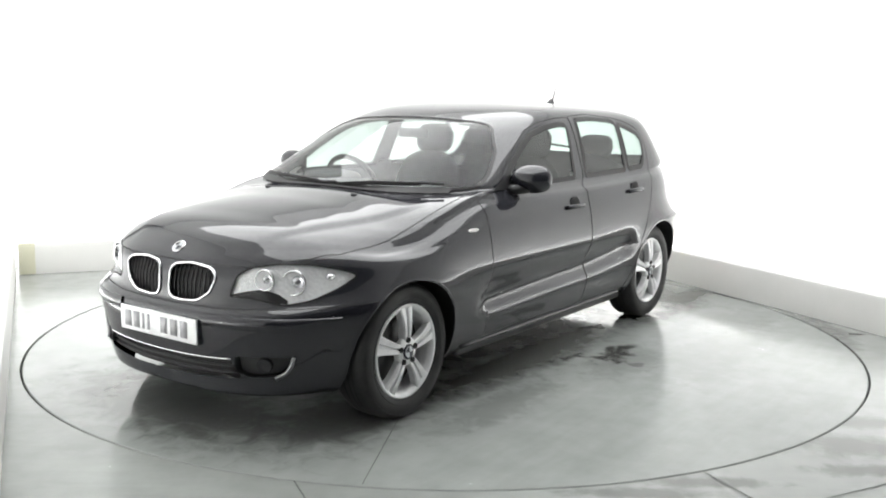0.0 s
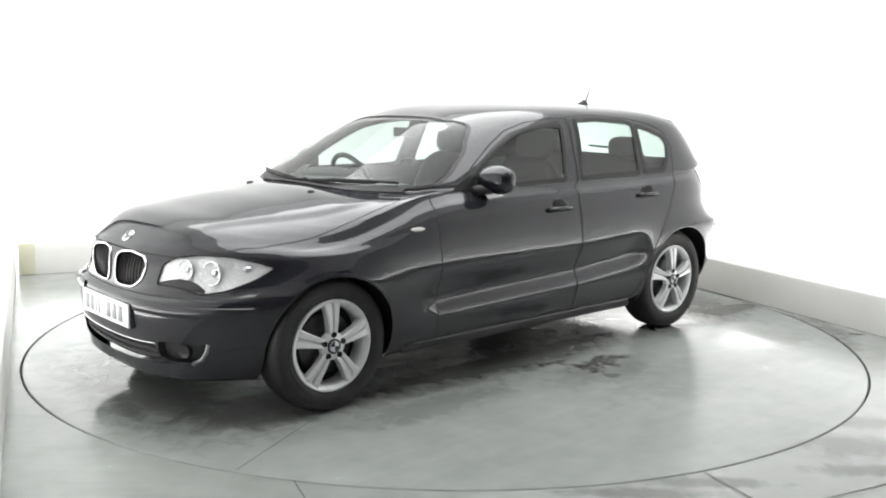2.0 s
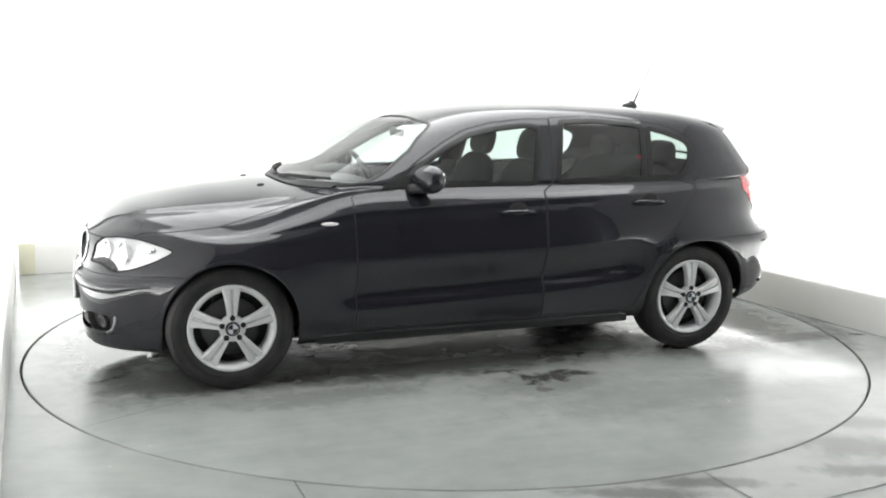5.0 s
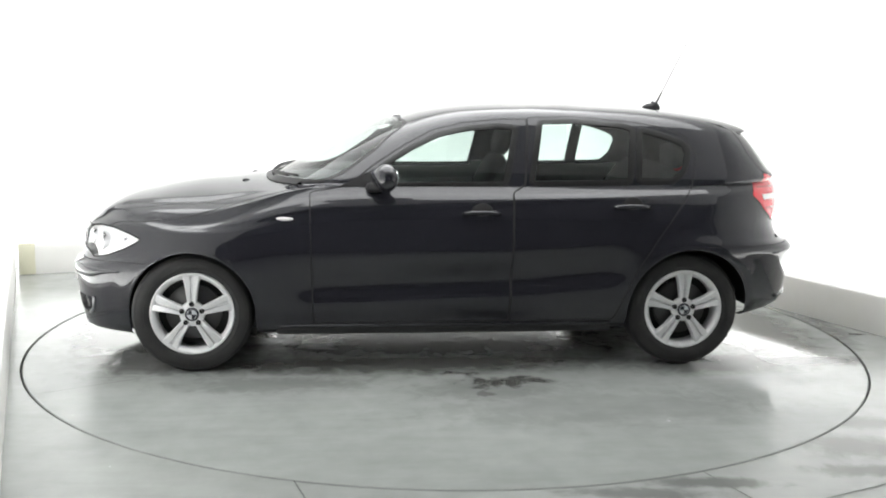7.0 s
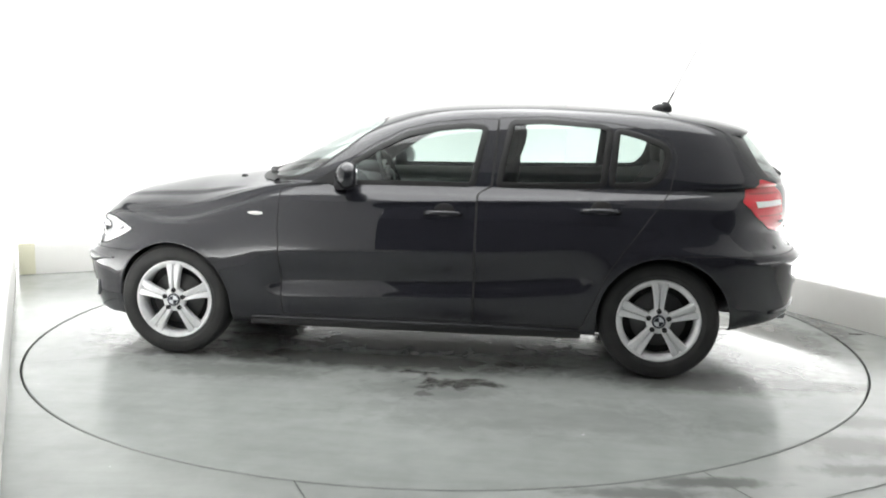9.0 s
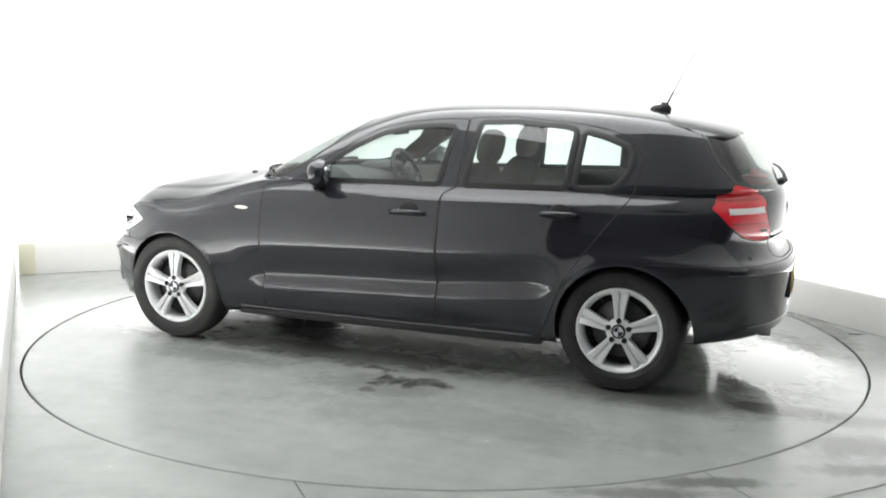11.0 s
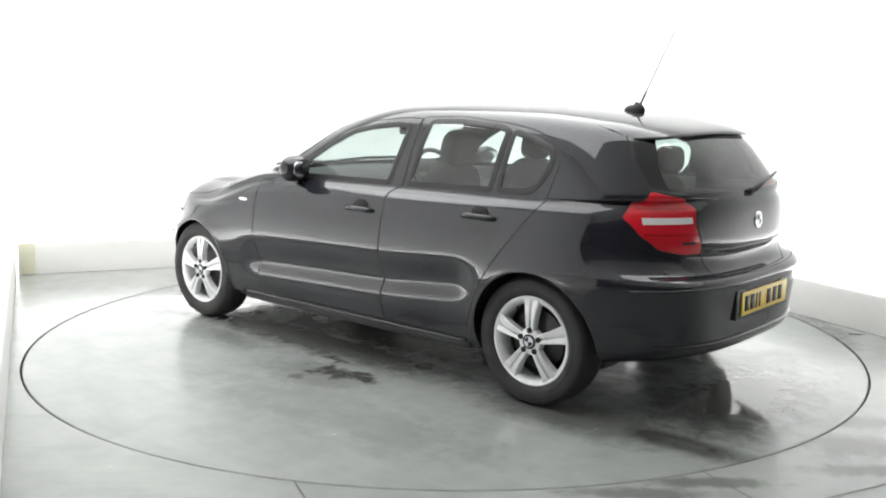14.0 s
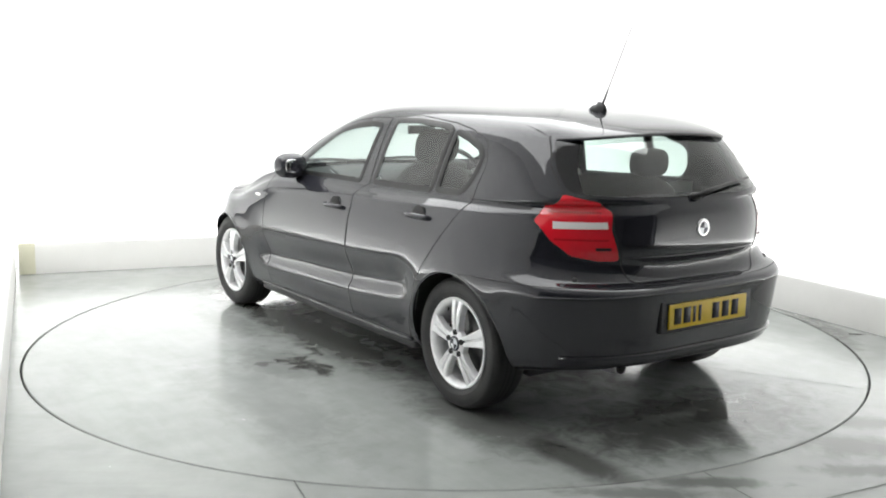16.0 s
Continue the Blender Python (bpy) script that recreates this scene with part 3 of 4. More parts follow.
HEADLAMP = rounded([(0.368, 0.612), (0.392, 0.700), (0.438, 0.738), (0.54, 0.755), (0.645, 0.751), (0.715, 0.728), (0.764, 0.700), (0.728, 0.645), (0.672, 0.604), (0.592, 0.586), (0.532, 0.600), (0.459, 0.614)], 0.02)
KIDNEY = rounded([(0.032, 0.604), (0.035, 0.700), (0.055, 0.724), (0.15, 0.736), (0.268, 0.724), (0.303, 0.695), (0.273, 0.620), (0.207, 0.580), (0.10, 0.573), (0.05, 0.578)], 0.025)
LOWER_GRILLE = rounded([(-0.405, 0.352), (-0.45, 0.272), (-0.2, 0.252), (0.0, 0.248), (0.2, 0.252), (0.45, 0.272), (0.405, 0.352), (0.2, 0.342), (0.0, 0.336), (-0.2, 0.342)], 0.02)
FOG_RECESS = rounded([(0.425, 0.368), (0.425, 0.300), (0.485, 0.275), (0.580, 0.282), (0.622, 0.318), (0.640, 0.370), (0.54, 0.372)], 0.02)
TAIL_LAMP = rounded([(0.452, 0.776), (0.488, 0.910), (0.474, 0.985), (0.520, 1.026), (0.59, 1.040), (0.633, 1.057), (0.664, 1.003), (0.718, 0.940), (0.692, 0.860), (0.635, 0.798), (0.54, 0.776)], 0.015)
TAIL_STRIP = [(0.500, 0.914), (0.500, 0.942), (0.672, 0.940), (0.678, 0.910)]
flip = lambda poly: [(-a, b) for a, b in poly][::-1]

BODY, ARCH, F_WIN, R_WIN, Q_WIN, F_DOOR, R_DOOR = 0, 1, 2, 3, 4, 5, 6
BONNET, SCREEN, R_GLASS, GATE, F_BUMP, R_BUMP, LAMP, TAIL, STRIP, KIDN, LOWG, FOG, FRIT = 7, 8, 9, 10, 11, 12, 13, 14, 15, 16, 17, 18, 19
ahead, behind = (lambda c: c.x > 1.2 and c.z < 0.95), (lambda c: c.x < -1.45)
cut(FRONT_BUMPER, (1, 2), lambda c: c.x > 1.3 and c.z < 0.7, F_BUMP)
cut(REAR_BUMPER, (1, 2), lambda c: c.x < -1.45 and c.z < 0.75, R_BUMP)
for keep, s, off in SIDES:
    sel = lambda c, keep=keep: keep(c) and -1.5 < c.x < 0.9
    cut(FRONT_DOOR, (0, 2), sel, F_DOOR + off)
    cut(REAR_DOOR, (0, 2), sel, R_DOOR + off)
    cut(FRONT_WINDOW, (0, 2), sel, F_WIN + off)
    cut(REAR_WINDOW, (0, 2), sel, R_WIN + off)
    cut(QUARTER_WINDOW, (0, 2), sel, Q_WIN + off)
    cut(arch(1.33, 0.338), (0, 2), lambda c, keep=keep: keep(c) and c.z < 0.75, ARCH)
    cut(arch(-1.348, 0.350), (0, 2), lambda c, keep=keep: keep(c) and c.z < 0.75, ARCH)
cut(WINDSCREEN, (1, 2), lambda c: -0.05 < c.x < 1.2 and c.z > 0.98, SCREEN, only=(BODY,))
cut(TAILGATE, (1, 2), lambda c: c.x < -1.6 and c.z > 0.6, GATE)
cut(REAR_FRIT, (1, 2), lambda c: c.x < -1.6 and c.z > 1.0, FRIT)
cut(REAR_GLASS, (1, 2), lambda c: c.x < -1.6 and c.z > 1.0, R_GLASS)
for s, off in ((1, 0), (-1, 40)):
    f = (lambda p: p) if s > 0 else flip
    cut(f(HEADLAMP), (1, 2), lambda c: c.x > 1.55 and c.y * s > 0.2 and c.z < 0.9, LAMP + off)
    cut(f(KIDNEY), (1, 2), lambda c: c.x > 1.85 and c.y * s > 0.0, KIDN + off)
    cut(f(FOG_RECESS), (1, 2), lambda c: c.x > 1.6 and c.y * s > 0.2, FOG + off)
    cut(f(TAIL_LAMP), (1, 2), lambda c: c.x < -1.65 and c.y * s > 0.3, TAIL + off)
    cut(f(TAIL_STRIP), (1, 2), lambda c: c.x < -1.65 and c.y * s > 0.3, STRIP + off, only=(TAIL + off,))
cut(LOWER_GRILLE, (1, 2), lambda c: c.x > 1.7, LOWG)
# the bonnet: between the shoulder lines, seen from above
BON = [(2.1, -0.30), (1.93, -0.47), (1.80, -0.60), (1.62, -0.685), (1.35, -0.725), (1.05, -0.735), (0.80, -0.735), (0.72, -0.725), (0.86, -0.58), (0.95, -0.36), (0.985, 0.0),
       (0.95, 0.36), (0.86, 0.58), (0.72, 0.725), (0.80, 0.735), (1.05, 0.735), (1.35, 0.725), (1.62, 0.685), (1.80, 0.60), (1.93, 0.47), (2.1, 0.30)]
cut(BON, (0, 1), lambda c: c.x > 0.6 and c.z > 0.738, BONNET, only=(BODY,))
body_bm.normal_update()


def pieces(ids):
    return [f for f in body_bm.faces if f[LAYER] in ids]


def extract(ids, shift=0.0, thick=0.0, grow=1):
    """A copy of those faces as a mesh, moved along the normals by shift, with the whole body's normals."""
    bm = bmesh.new()
    seen, normals = {}, []
    for f in pieces(ids):
        vs = []
        for v in f.verts:
            if v not in seen:
                seen[v] = bm.verts.new(v.co + v.normal * shift)
                normals.append(v.normal.copy())
            vs.append(seen[v])
        bm.faces.new(vs)
    return bm, normals


def panel(name, ids, mat, parent, label="", shift=0.0):
    bm, normals = extract(ids, shift)
    bm.verts.index_update()
    ob = part(name, bm, mat, parent, label)
    ob.data.normals_split_custom_set_from_vertices([tuple(n) for n in normals])
    return ob


def rim_edges(ids):
    """Edges round the pieces."""
    ids = set(ids)
    return [e for e in body_bm.edges if len({f[LAYER] in ids for f in e.link_faces}) == 2 or (len(e.link_faces) == 1 and e.link_faces[0][LAYER] in ids)]


def ribbon(name, edges, width, lift, mat, parent, label=""):
    """A thin raised strip along edges of the body: a seal or a dark gap."""
    bm = bmesh.new()
    made = {}
    for e in edges:
        a, b = e.verts
        d = (b.co - a.co).normalized()
        row = []
        for v in (a, b):
            t = v.normal.cross(d).normalized() * width / 2
            row.append((bm.verts.new(v.co + v.normal * lift * 0.2 - t), bm.verts.new(v.co + v.normal * lift), bm.verts.new(v.co + v.normal * lift * 0.2 + t)))
        for i in range(2):
            bm.faces.new((row[0][i], row[0][i + 1], row[1][i + 1], row[1][i]))
    bmesh.ops.remove_doubles(bm, verts=bm.verts, dist=0.0008)
    return part(name, bm, mat, parent, label)


body = panel("body", [BODY], M_PAINT, car, "glossy black metallic body shell")
bonnet = panel("bonnet", [BONNET], M_PAINT, car)
tailgate = panel("tailgate", [GATE], M_PAINT, car)
bumper_f = panel("front_bumper", [F_BUMP], M_PAINT, car)
bumper_r = panel("rear_bumper", [R_BUMP], M_PAINT, car)
ribbon("bonnet_gap", rim_edges([BONNET]), 0.006, 0.0012, M_GAP, bonnet)
ribbon("tailgate_gap", rim_edges([GATE, R_GLASS, FRIT]), 0.007, 0.0012, M_GAP, tailgate)
ribbon("bumper_gap", rim_edges([F_BUMP, LOWG, FOG, FOG + 40]), 0.004, 0.001, M_GAP, bumper_f)
ribbon("bumper_gap", rim_edges([R_BUMP]), 0.004, 0.001, M_GAP, bumper_r)
doors = {}
for s, off in ((1, 0), (-1, 40)):
    for key, did, wins, nm in (("f", F_DOOR, [F_WIN], "front_door"), ("r", R_DOOR, [R_WIN, Q_WIN], "rear_door")):
        d = panel(nm, [did + off], M_PAINT, car)
        doors[key, s] = d
        ribbon("door_gap", rim_edges([did + off] + [w + off for w in wins]), 0.006, 0.0012, M_GAP, d)
        for w in wins:
            p = panel("window_pane", [w + off], M_GLASS, d, "lightly tinted side glass", -0.004)
            p.visible_shadow = False
            w2 = w
            ribbon("window_seal", rim_edges([w2 + off]), 0.034, 0.004, M_SEAL, d, "black rubber seal")
        inner, _ = extract([did + off], -0.035)
        bmesh.ops.delete(inner, geom=[f for f in inner.faces if f.calc_center_median().z > 1.02], context="FACES")
        part("door_lining", inner, M_CARD, d, "inner door lining, greyed lighter for the light on it")
p = panel("windscreen", [SCREEN], M_SCREEN, car, "clear windscreen glass", -0.003)
p.visible_shadow = False
ribbon("windscreen_seal", rim_edges([SCREEN]), 0.020, 0.003, M_SEAL, car)
p = panel("rear_window", [R_GLASS], M_GLASS, tailgate, "tinted rear glass", -0.003)
p.visible_shadow = False
panel("window_border", [FRIT], M_FRIT, tailgate, "glossy black border of the rear glass", -0.002)
for sx in (1, -1):
    for sy in (1, -1):
        ribbon("arch_lip", [e for e in rim_edges([ARCH]) if e.verts[0].co.x * sx > 0 and e.verts[0].co.y * sy > 0], 0.016, 0.004, M_PAINT, car)

# underside, wheel wells
bm = bmesh.new()
box(bm, -1.60, 1.80, -0.60, 0.60, 0.18, 0.24, 0.02)
box(bm, -0.93, 0.90, -0.80, 0.80, 0.19, 0.26, 0.02)
part("underbody", bm, M_TRIM, car)
for cx, r in ((1.33, 0.365), (-1.352, 0.378)):
    for s in (1, -1):
        bm = bmesh.new()
        arc = [(cx - r, 0.34 if cx < 0 else 0.20)] + [(cx - r * math.cos(math.pi * i / 24), 0.316 + r * math.sin(math.pi * i / 24)) for i in range(25)] + [(cx + r, 0.21)]
        ra = [bm.verts.new((x, s * (min(0.87, on_side(x, z)[0].y) - 0.008), z)) for x, z in arc]
        rb = [bm.verts.new((x, s * 0.50, z)) for x, z in arc]
        for i in range(len(arc) - 1):
            bm.faces.new((ra[i], ra[i + 1], rb[i + 1], rb[i]))
        bm.faces.new(rb)
        part("wheel_liner", bm, M_TRIM, car, smooth=True)


# ---------- wheels ----------
def spoke_mesh():
    bm = bmesh.new()
    rows = []
    # radius, half width, crown depth
    for r, hw, y in ((0.030, 0.020, 0.004), (0.060, 0.024, 0.010), (0.095, 0.028, 0.013), (0.130, 0.033, 0.012), (0.165, 0.039, 0.008), (0.192, 0.047, 0.003), (0.203, 0.052, 0.000)):
        rows.append([bm.verts.new((u * hw, y + d, r)) for u, d in ((-1.0, -0.035), (-0.97, -0.004), (-0.80, 0.002), (-0.20, 0.0), (-0.09, -0.013), (0.09, -0.013), (0.20, 0.0), (0.80, 0.002), (0.97, -0.004), (1.0, -0.035))])
    for a, b in zip(rows, rows[1:]):
        for i in range(len(a) - 1):
            bm.faces.new((a[i], a[i + 1], b[i + 1], b[i]))
    bmesh.ops.recalc_face_normals(bm, faces=bm.faces)
    return mesh_of("spoke", bm, M_ALLOY)


SPOKE = spoke_mesh()
SPOKE.set_sharp_from_angle(angle=radians(30))


def build_wheel():
    bm = bmesh.new()
    lathe(bm, [(0.219, -0.150), (0.190, -0.135), (0.186, -0.02), (0.196, -0.004), (0.206, 0.002), (0.214, 0.006), (0.219, 0.004), (0.220, -0.006)], 72)
    bmesh.ops.recalc_face_normals(bm, faces=bm.faces)
    w = part("wheel", bm, M_ALLOY, car, "silver five-spoke alloy wheel")
    bm = bmesh.new()
    lathe(bm, [(0.217, -0.160), (0.235, -0.175), (0.275, -0.180), (0.302, -0.172), (0.313, -0.150), (0.316, -0.120), (0.316, -0.045), (0.313, -0.018), (0.303, 0.002), (0.285, 0.012), (0.262, 0.015), (0.240, 0.011), (0.226, 0.004), (0.216, -0.004)], 96)
    bmesh.ops.recalc_face_normals(bm, faces=bm.faces)
    part("tyre", bm, M_TYRE, w, "black rubber tyre")
    bm = bmesh.new()
    for r, y in ((0.292, 0.0095), (0.246, 0.0135)):
        lathe(bm, [(r - 0.002, y), (r, y + 0.0022), (r + 0.002, y)], 72)
    part("sidewall_rib", bm, M_TYRE, w)
    bm = bmesh.new()
    for a in (-0.055, -0.08, -0.11):
        lathe(bm, [(0.3168, a - 0.004), (0.3168, a + 0.004)], 64)
    part("tread_groove", bm, M_GAP, w)
    bm = bmesh.new()
    lathe(bm, [(0.004, -0.060), (0.145, -0.060), (0.147, -0.064), (0.147, -0.080)], 48)
    part("brake_disc", bm, M_DARKSTEEL, w)
    # added black disc, standing in for shade deep in the barrel
    bm = bmesh.new()
    lathe(bm, [(0.002, -0.090), (0.200, -0.090)], 48)
    part("barrel_shade_disc", bm, M_GAP, w)
    for i in range(5):
        s = new("spoke", SPOKE)
        s.parent = w
        s.matrix_basis = pose(0, 0, 0, 0, 72 * i, 0)
    bm = bmesh.new()
    lathe(bm, [(0.066, -0.02), (0.066, 0.004), (0.060, 0.009), (0.040, 0.010), (0.036, 0.012)], 40)
    part("hub", bm, M_ALLOY, w)
    bm = bmesh.new()
    lathe(bm, [(0.036, 0.008), (0.036, 0.016), (0.033, 0.018), (0.026, 0.0175)], 32)
    part("cap_ring", bm, M_BADGE_D, w)
    bm = bmesh.new()
    lathe(bm, [(0.0265, 0.0175), (0.015, 0.0195), (0.001, 0.020)], 32)
    part("centre_cap", bm, M_BADGE, w, "round white and dark centre cap")
    bm = bmesh.new()
    for q in (0, 2):
        vs = [bm.verts.new((0, 0.0212, 0))] + [bm.verts.new((0.024 * math.cos((q + k / 6) * math.pi / 2), 0.0197, 0.024 * math.sin((q + k / 6) * math.pi / 2))) for k in range(7)]
        for k in range(1, 7):
            bm.faces.new((vs[0], vs[k + 1], vs[k]))
    part("cap_quarter", bm, M_BADGE_D, w)
    for i in range(5):
        a = radians(90 + 72 * i)
        bm = bmesh.new()
        lathe(bm, [(0.0135, 0.0), (0.0135, 0.0165), (0.009, 0.0170), (0.008, 0.010), (0.001, 0.010)], 12, Matrix.Translation((0.054 * math.cos(a), 0, 0.054 * math.sin(a))))
        part("wheel_bolt", bm, M_TRIM, w)
    bm = bmesh.new()
    tube(bm, [(0.165 * math.cos(1.0), -0.01, 0.165 * math.sin(1.0)), (0.180 * math.cos(1.0), -0.02, 0.180 * math.sin(1.0))], 0.004)
    part("valve", bm, M_TRIM, w)
    return w


wheel = build_wheel()
HUB_Y = 0.822
for x, s in ((-1.33, 1), (1.33, -1), (-1.33, -1)):
    w = copy_thing(wheel, pose(x, s * HUB_Y, 0.316, 0, 0, 0 if s > 0 else 180))
wheel.matrix_basis = pose(1.33, HUB_Y, 0.316)

# ---------- lamps and grilles ----------


def view_ring(poly, probe, lift=0.0):
    out = []
    for a, b in poly:
        p, n = probe(a, b)
        out.append(p + n * lift)
    return out


for s, off in ((1, 0), (-1, 40)):
    lamp = panel("headlamp", [LAMP + off], M_LENS, car, "clear headlamp with twin silver reflectors")
    lamp.visible_shadow = False
    panel("lamp_housing", [LAMP + off], M_REFLECTOR, lamp, "silver reflector housing", -0.010)
    ribbon("lamp_bezel", rim_edges([LAMP + off]), 0.008, 0.002, M_GAP, lamp)
    for y, z, r in ((0.490, 0.686, 0.047), (0.592, 0.676, 0.056)):
        p, n = on_front(y * s, z)
        q = p - Vector((0.056, 0, 0))
        turn = Matrix.Translation(q) @ Vector((0.95, 0.25 * s, 0.05)).to_track_quat("Y", "Z").to_matrix().to_4x4()
        bm = bmesh.new()
        lathe(bm, [(r, 0.050), (r * 0.94, 0.056), (r * 0.86, 0.050), (r * 0.72, 0.02), (r * 0.45, 0.0)], 32, turn)
        part("reflector_ring", bm, M_CHROME, lamp)
        bm = bmesh.new()
        lathe(bm, [(r * 0.60, 0.012), (r * 0.5, 0.032), (r * 0.3, 0.045), (0.001, 0.05)], 24, turn)
        part("projector", bm, M_HOUSING, lamp)
    p, n = on_front(0.70 * s, 0.70)
    bm = bmesh.new()
    ball(bm, p - n * 0.012, 0.026, 0.020, 0.016)
    part("side_bulb", bm, M_HOUSING, lamp)
    # lower black bezel with its wave
    bm = bmesh.new()
    row = [on_front(y * s, z) for y, z in ((0.37, 0.622), (0.44, 0.640), (0.50, 0.650), (0.56, 0.632), (0.60, 0.606))]
    row2 = [on_front(y * s, z) for y, z in ((0.37, 0.612), (0.44, 0.612), (0.50, 0.602), (0.56, 0.596), (0.60, 0.594))]
    a = [bm.verts.new(p - n * 0.006) for p, n in row]
    b = [bm.verts.new(p - n * 0.006) for p, n in row2]
    for i in range(4):
        bm.faces.new((a[i], a[i + 1], b[i + 1], b[i]))
    part("lower_bezel", bm, M_TRIM, lamp)

    tail = panel("tail_lamp", [TAIL + off], M_RED, car, "red tail lamp with a white strip", 0.003)
    panel("white_strip", [STRIP + off], M_CLEARLAMP, tail, "white reversing strip", 0.0045)
    ribbon("tail_lamp_gap", rim_edges([TAIL + off, STRIP + off]), 0.007, 0.002, M_GAP, tail)
    for z0, z1, ya, yb in ((0.975, 0.984, 0.515, 0.670), (0.862, 0.870, 0.500, 0.680)):
        bm = bmesh.new()
        lo = [on_rear(s * y, z0) for y in np.linspace(ya, yb, 10)]
        hi = [on_rear(s * y, z1) for y in np.linspace(ya, yb, 10)]
        va = [bm.verts.new(p + n * 0.0042) for p, n in lo]
        vb = [bm.verts.new(p + n * 0.0042) for p, n in hi]
        for i in range(9):
            bm.faces.new((va[i], va[i + 1], vb[i + 1], vb[i]))
        part("lamp_segment", bm, M_RED_DARK, tail, "darker red lamp segment")
    # lower smoked bar
    bm = bmesh.new()
    row = [on_rear(s * y, z) for y, z in ((0.490, 0.822), (0.55, 0.822), (0.55, 0.834), (0.490, 0.834))]
    bm.faces.new([bm.verts.new(p + n * 0.006) for p, n in row])
    part("lamp_bar", bm, M_TRIM, tail)

    grille = panel("grille", [KIDN + off], M_GAP, car, "kidney-shaped grille with black slats in a chrome frame", -0.035)
    poly = KIDNEY if s > 0 else flip(KIDNEY)
    bm = bmesh.new()
    tube(bm, view_ring(poly, on_front, 0.003), 0.0062, True)
    part("chrome_frame", bm, M_CHROME, grille, "chrome surround")
    bm = bmesh.new()
    walls = view_ring(poly, on_front, 0.0)
    a = [bm.verts.new(p) for p in walls]
    b = [bm.verts.new(p - Vector((0.045, 0, 0))) for p in walls]
    for i in range(len(a)):
        j = (i + 1) % len(a)
        bm.faces.new((a[i], a[j], b[j], b[i]))
    part("grille_well", bm, M_TRIM, grille)
    for i in range(10):
        y = 0.052 + i * 0.0255
        zs = [z for z in np.linspace(0.56, 0.75, 96) if inside(KIDNEY, y, z)]
        if not zs:
            continue
        bm = bmesh.new()
        p0, _ = on_front(y * s, zs[0])
        p1, _ = on_front(y * s, zs[-1])
        pm, _ = on_front(y * s, (zs[0] + zs[-1]) / 2)
        tube(bm, [p0 - Vector((0.012, 0, 0)), pm - Vector((0.010, 0, 0)), p1 - Vector((0.012, 0, 0))], 0.0045, sides=6)
        part("grille_slat", bm, M_TRIM, grille)

    fog = panel("fog_recess", [FOG + off], M_TRIM, bumper_f, "black fog lamp recess", -0.03)
    poly = FOG_RECESS if s > 0 else flip(FOG_RECESS)
    walls = view_ring(poly, on_front)
    bm = bmesh.new()
    a = [bm.verts.new(p) for p in walls]
    b = [bm.verts.new(p - Vector((0.06, 0, 0))) for p in walls]
    for i in range(len(a)):
        j = (i + 1) % len(a)
        bm.faces.new((a[i], a[j], b[j], b[i]))
    part("recess_wall", bm, M_TRIM, fog)
    p, n = on_front(0.540 * s, 0.325)
    bm = bmesh.new()
    lathe(bm, [(0.034, -0.02), (0.034, 0.004), (0.030, 0.008), (0.026, 0.003), (0.001, 0.008)], 28, Matrix.Translation(p - n * 0.02) @ n.to_track_quat("Y", "Z").to_matrix().to_4x4())
    part("fog_lamp", bm, M_FOG, fog, "round fog lamp")
    bm = bmesh.new()
    tube(bm, [on_front(y * s, z)[0] + on_front(y * s, z)[1] * 0.002 for y, z in ((0.575, 0.277), (0.612, 0.300), (0.634, 0.335), (0.645, 0.372))], 0.009)
    part("recess_trim", bm, M_STEEL, fog)

lowg = panel("lower_grille", [LOWG], M_GAP, bumper_f, "black lower air intake", -0.03)
for z in (0.275, 0.305):
    bm = bmesh.new()
    pts = []
    for i in range(25):
        y = -0.42 + 0.84 * i / 24
        zz = z + 0.018 * (abs(y) / 0.45) ** 2
        p, n = on_front(y, zz)
        pts.append(p - Vector((0.02, 0, 0)))
    tube(bm, pts, 0.006, sides=6)
    part("intake_bar", bm, M_TRIM, lowg)
bm = bmesh.new()
tube(bm, [on_front(y, z)[0] + Vector((0.001, 0, 0)) for y, z in [(-0.41 + 0.82 * i / 24, 0.340 + 0.014 * (abs(-0.41 + 0.82 * i / 24) / 0.41) ** 1.6) for i in range(25)]], 0.0032)
part("intake_lip", bm, M_CHROME, lowg, "thin bright strip over the intake")
# protective strips on the bumpers
for s in (1, -1):
    bm = bmesh.new()
    cols = []
    for y in np.linspace(0.275, 0.775, 30):
        k = 1 - smooth01(0.64, 0.775, y)
        zc, zh = 0.514 + 0.020 * (1 - k), 0.004 + 0.021 * k
        cols.append([bm.verts.new(p + n * o) for (p, n), o in ((on_front(s * y, zc - zh - 0.004), -0.002), (on_front(s * y, zc - zh), 0.007), (on_front(s * y, zc), 0.010), (on_front(s * y, zc + zh - 0.003), 0.009), (on_front(s * y, zc + zh + 0.002), -0.002))])
    for a, b in zip(cols, cols[1:]):
        for i in range(4):
            bm.faces.new((a[i], a[i + 1], b[i + 1], b[i]))
    bmesh.ops.recalc_face_normals(bm, faces=bm.faces)
    part("bumper_strip", bm, M_PAINT, bumper_f)
bm = bmesh.new()
pts = [on_rear(y, 0.640 - 0.012 * (abs(y) / 0.8) ** 2) for y in np.linspace(-0.80, 0.80, 60)]
tube(bm, [p + n * 0.001 for p, n in pts], 0.006)
part("bumper_strip", bm, M_PAINT, bumper_r)
bm = bmesh.new()
pts = [on_rear(y, 0.372 - 0.01 * (abs(y) / 0.7) ** 2) for y in np.linspace(-0.70, 0.70, 60)]
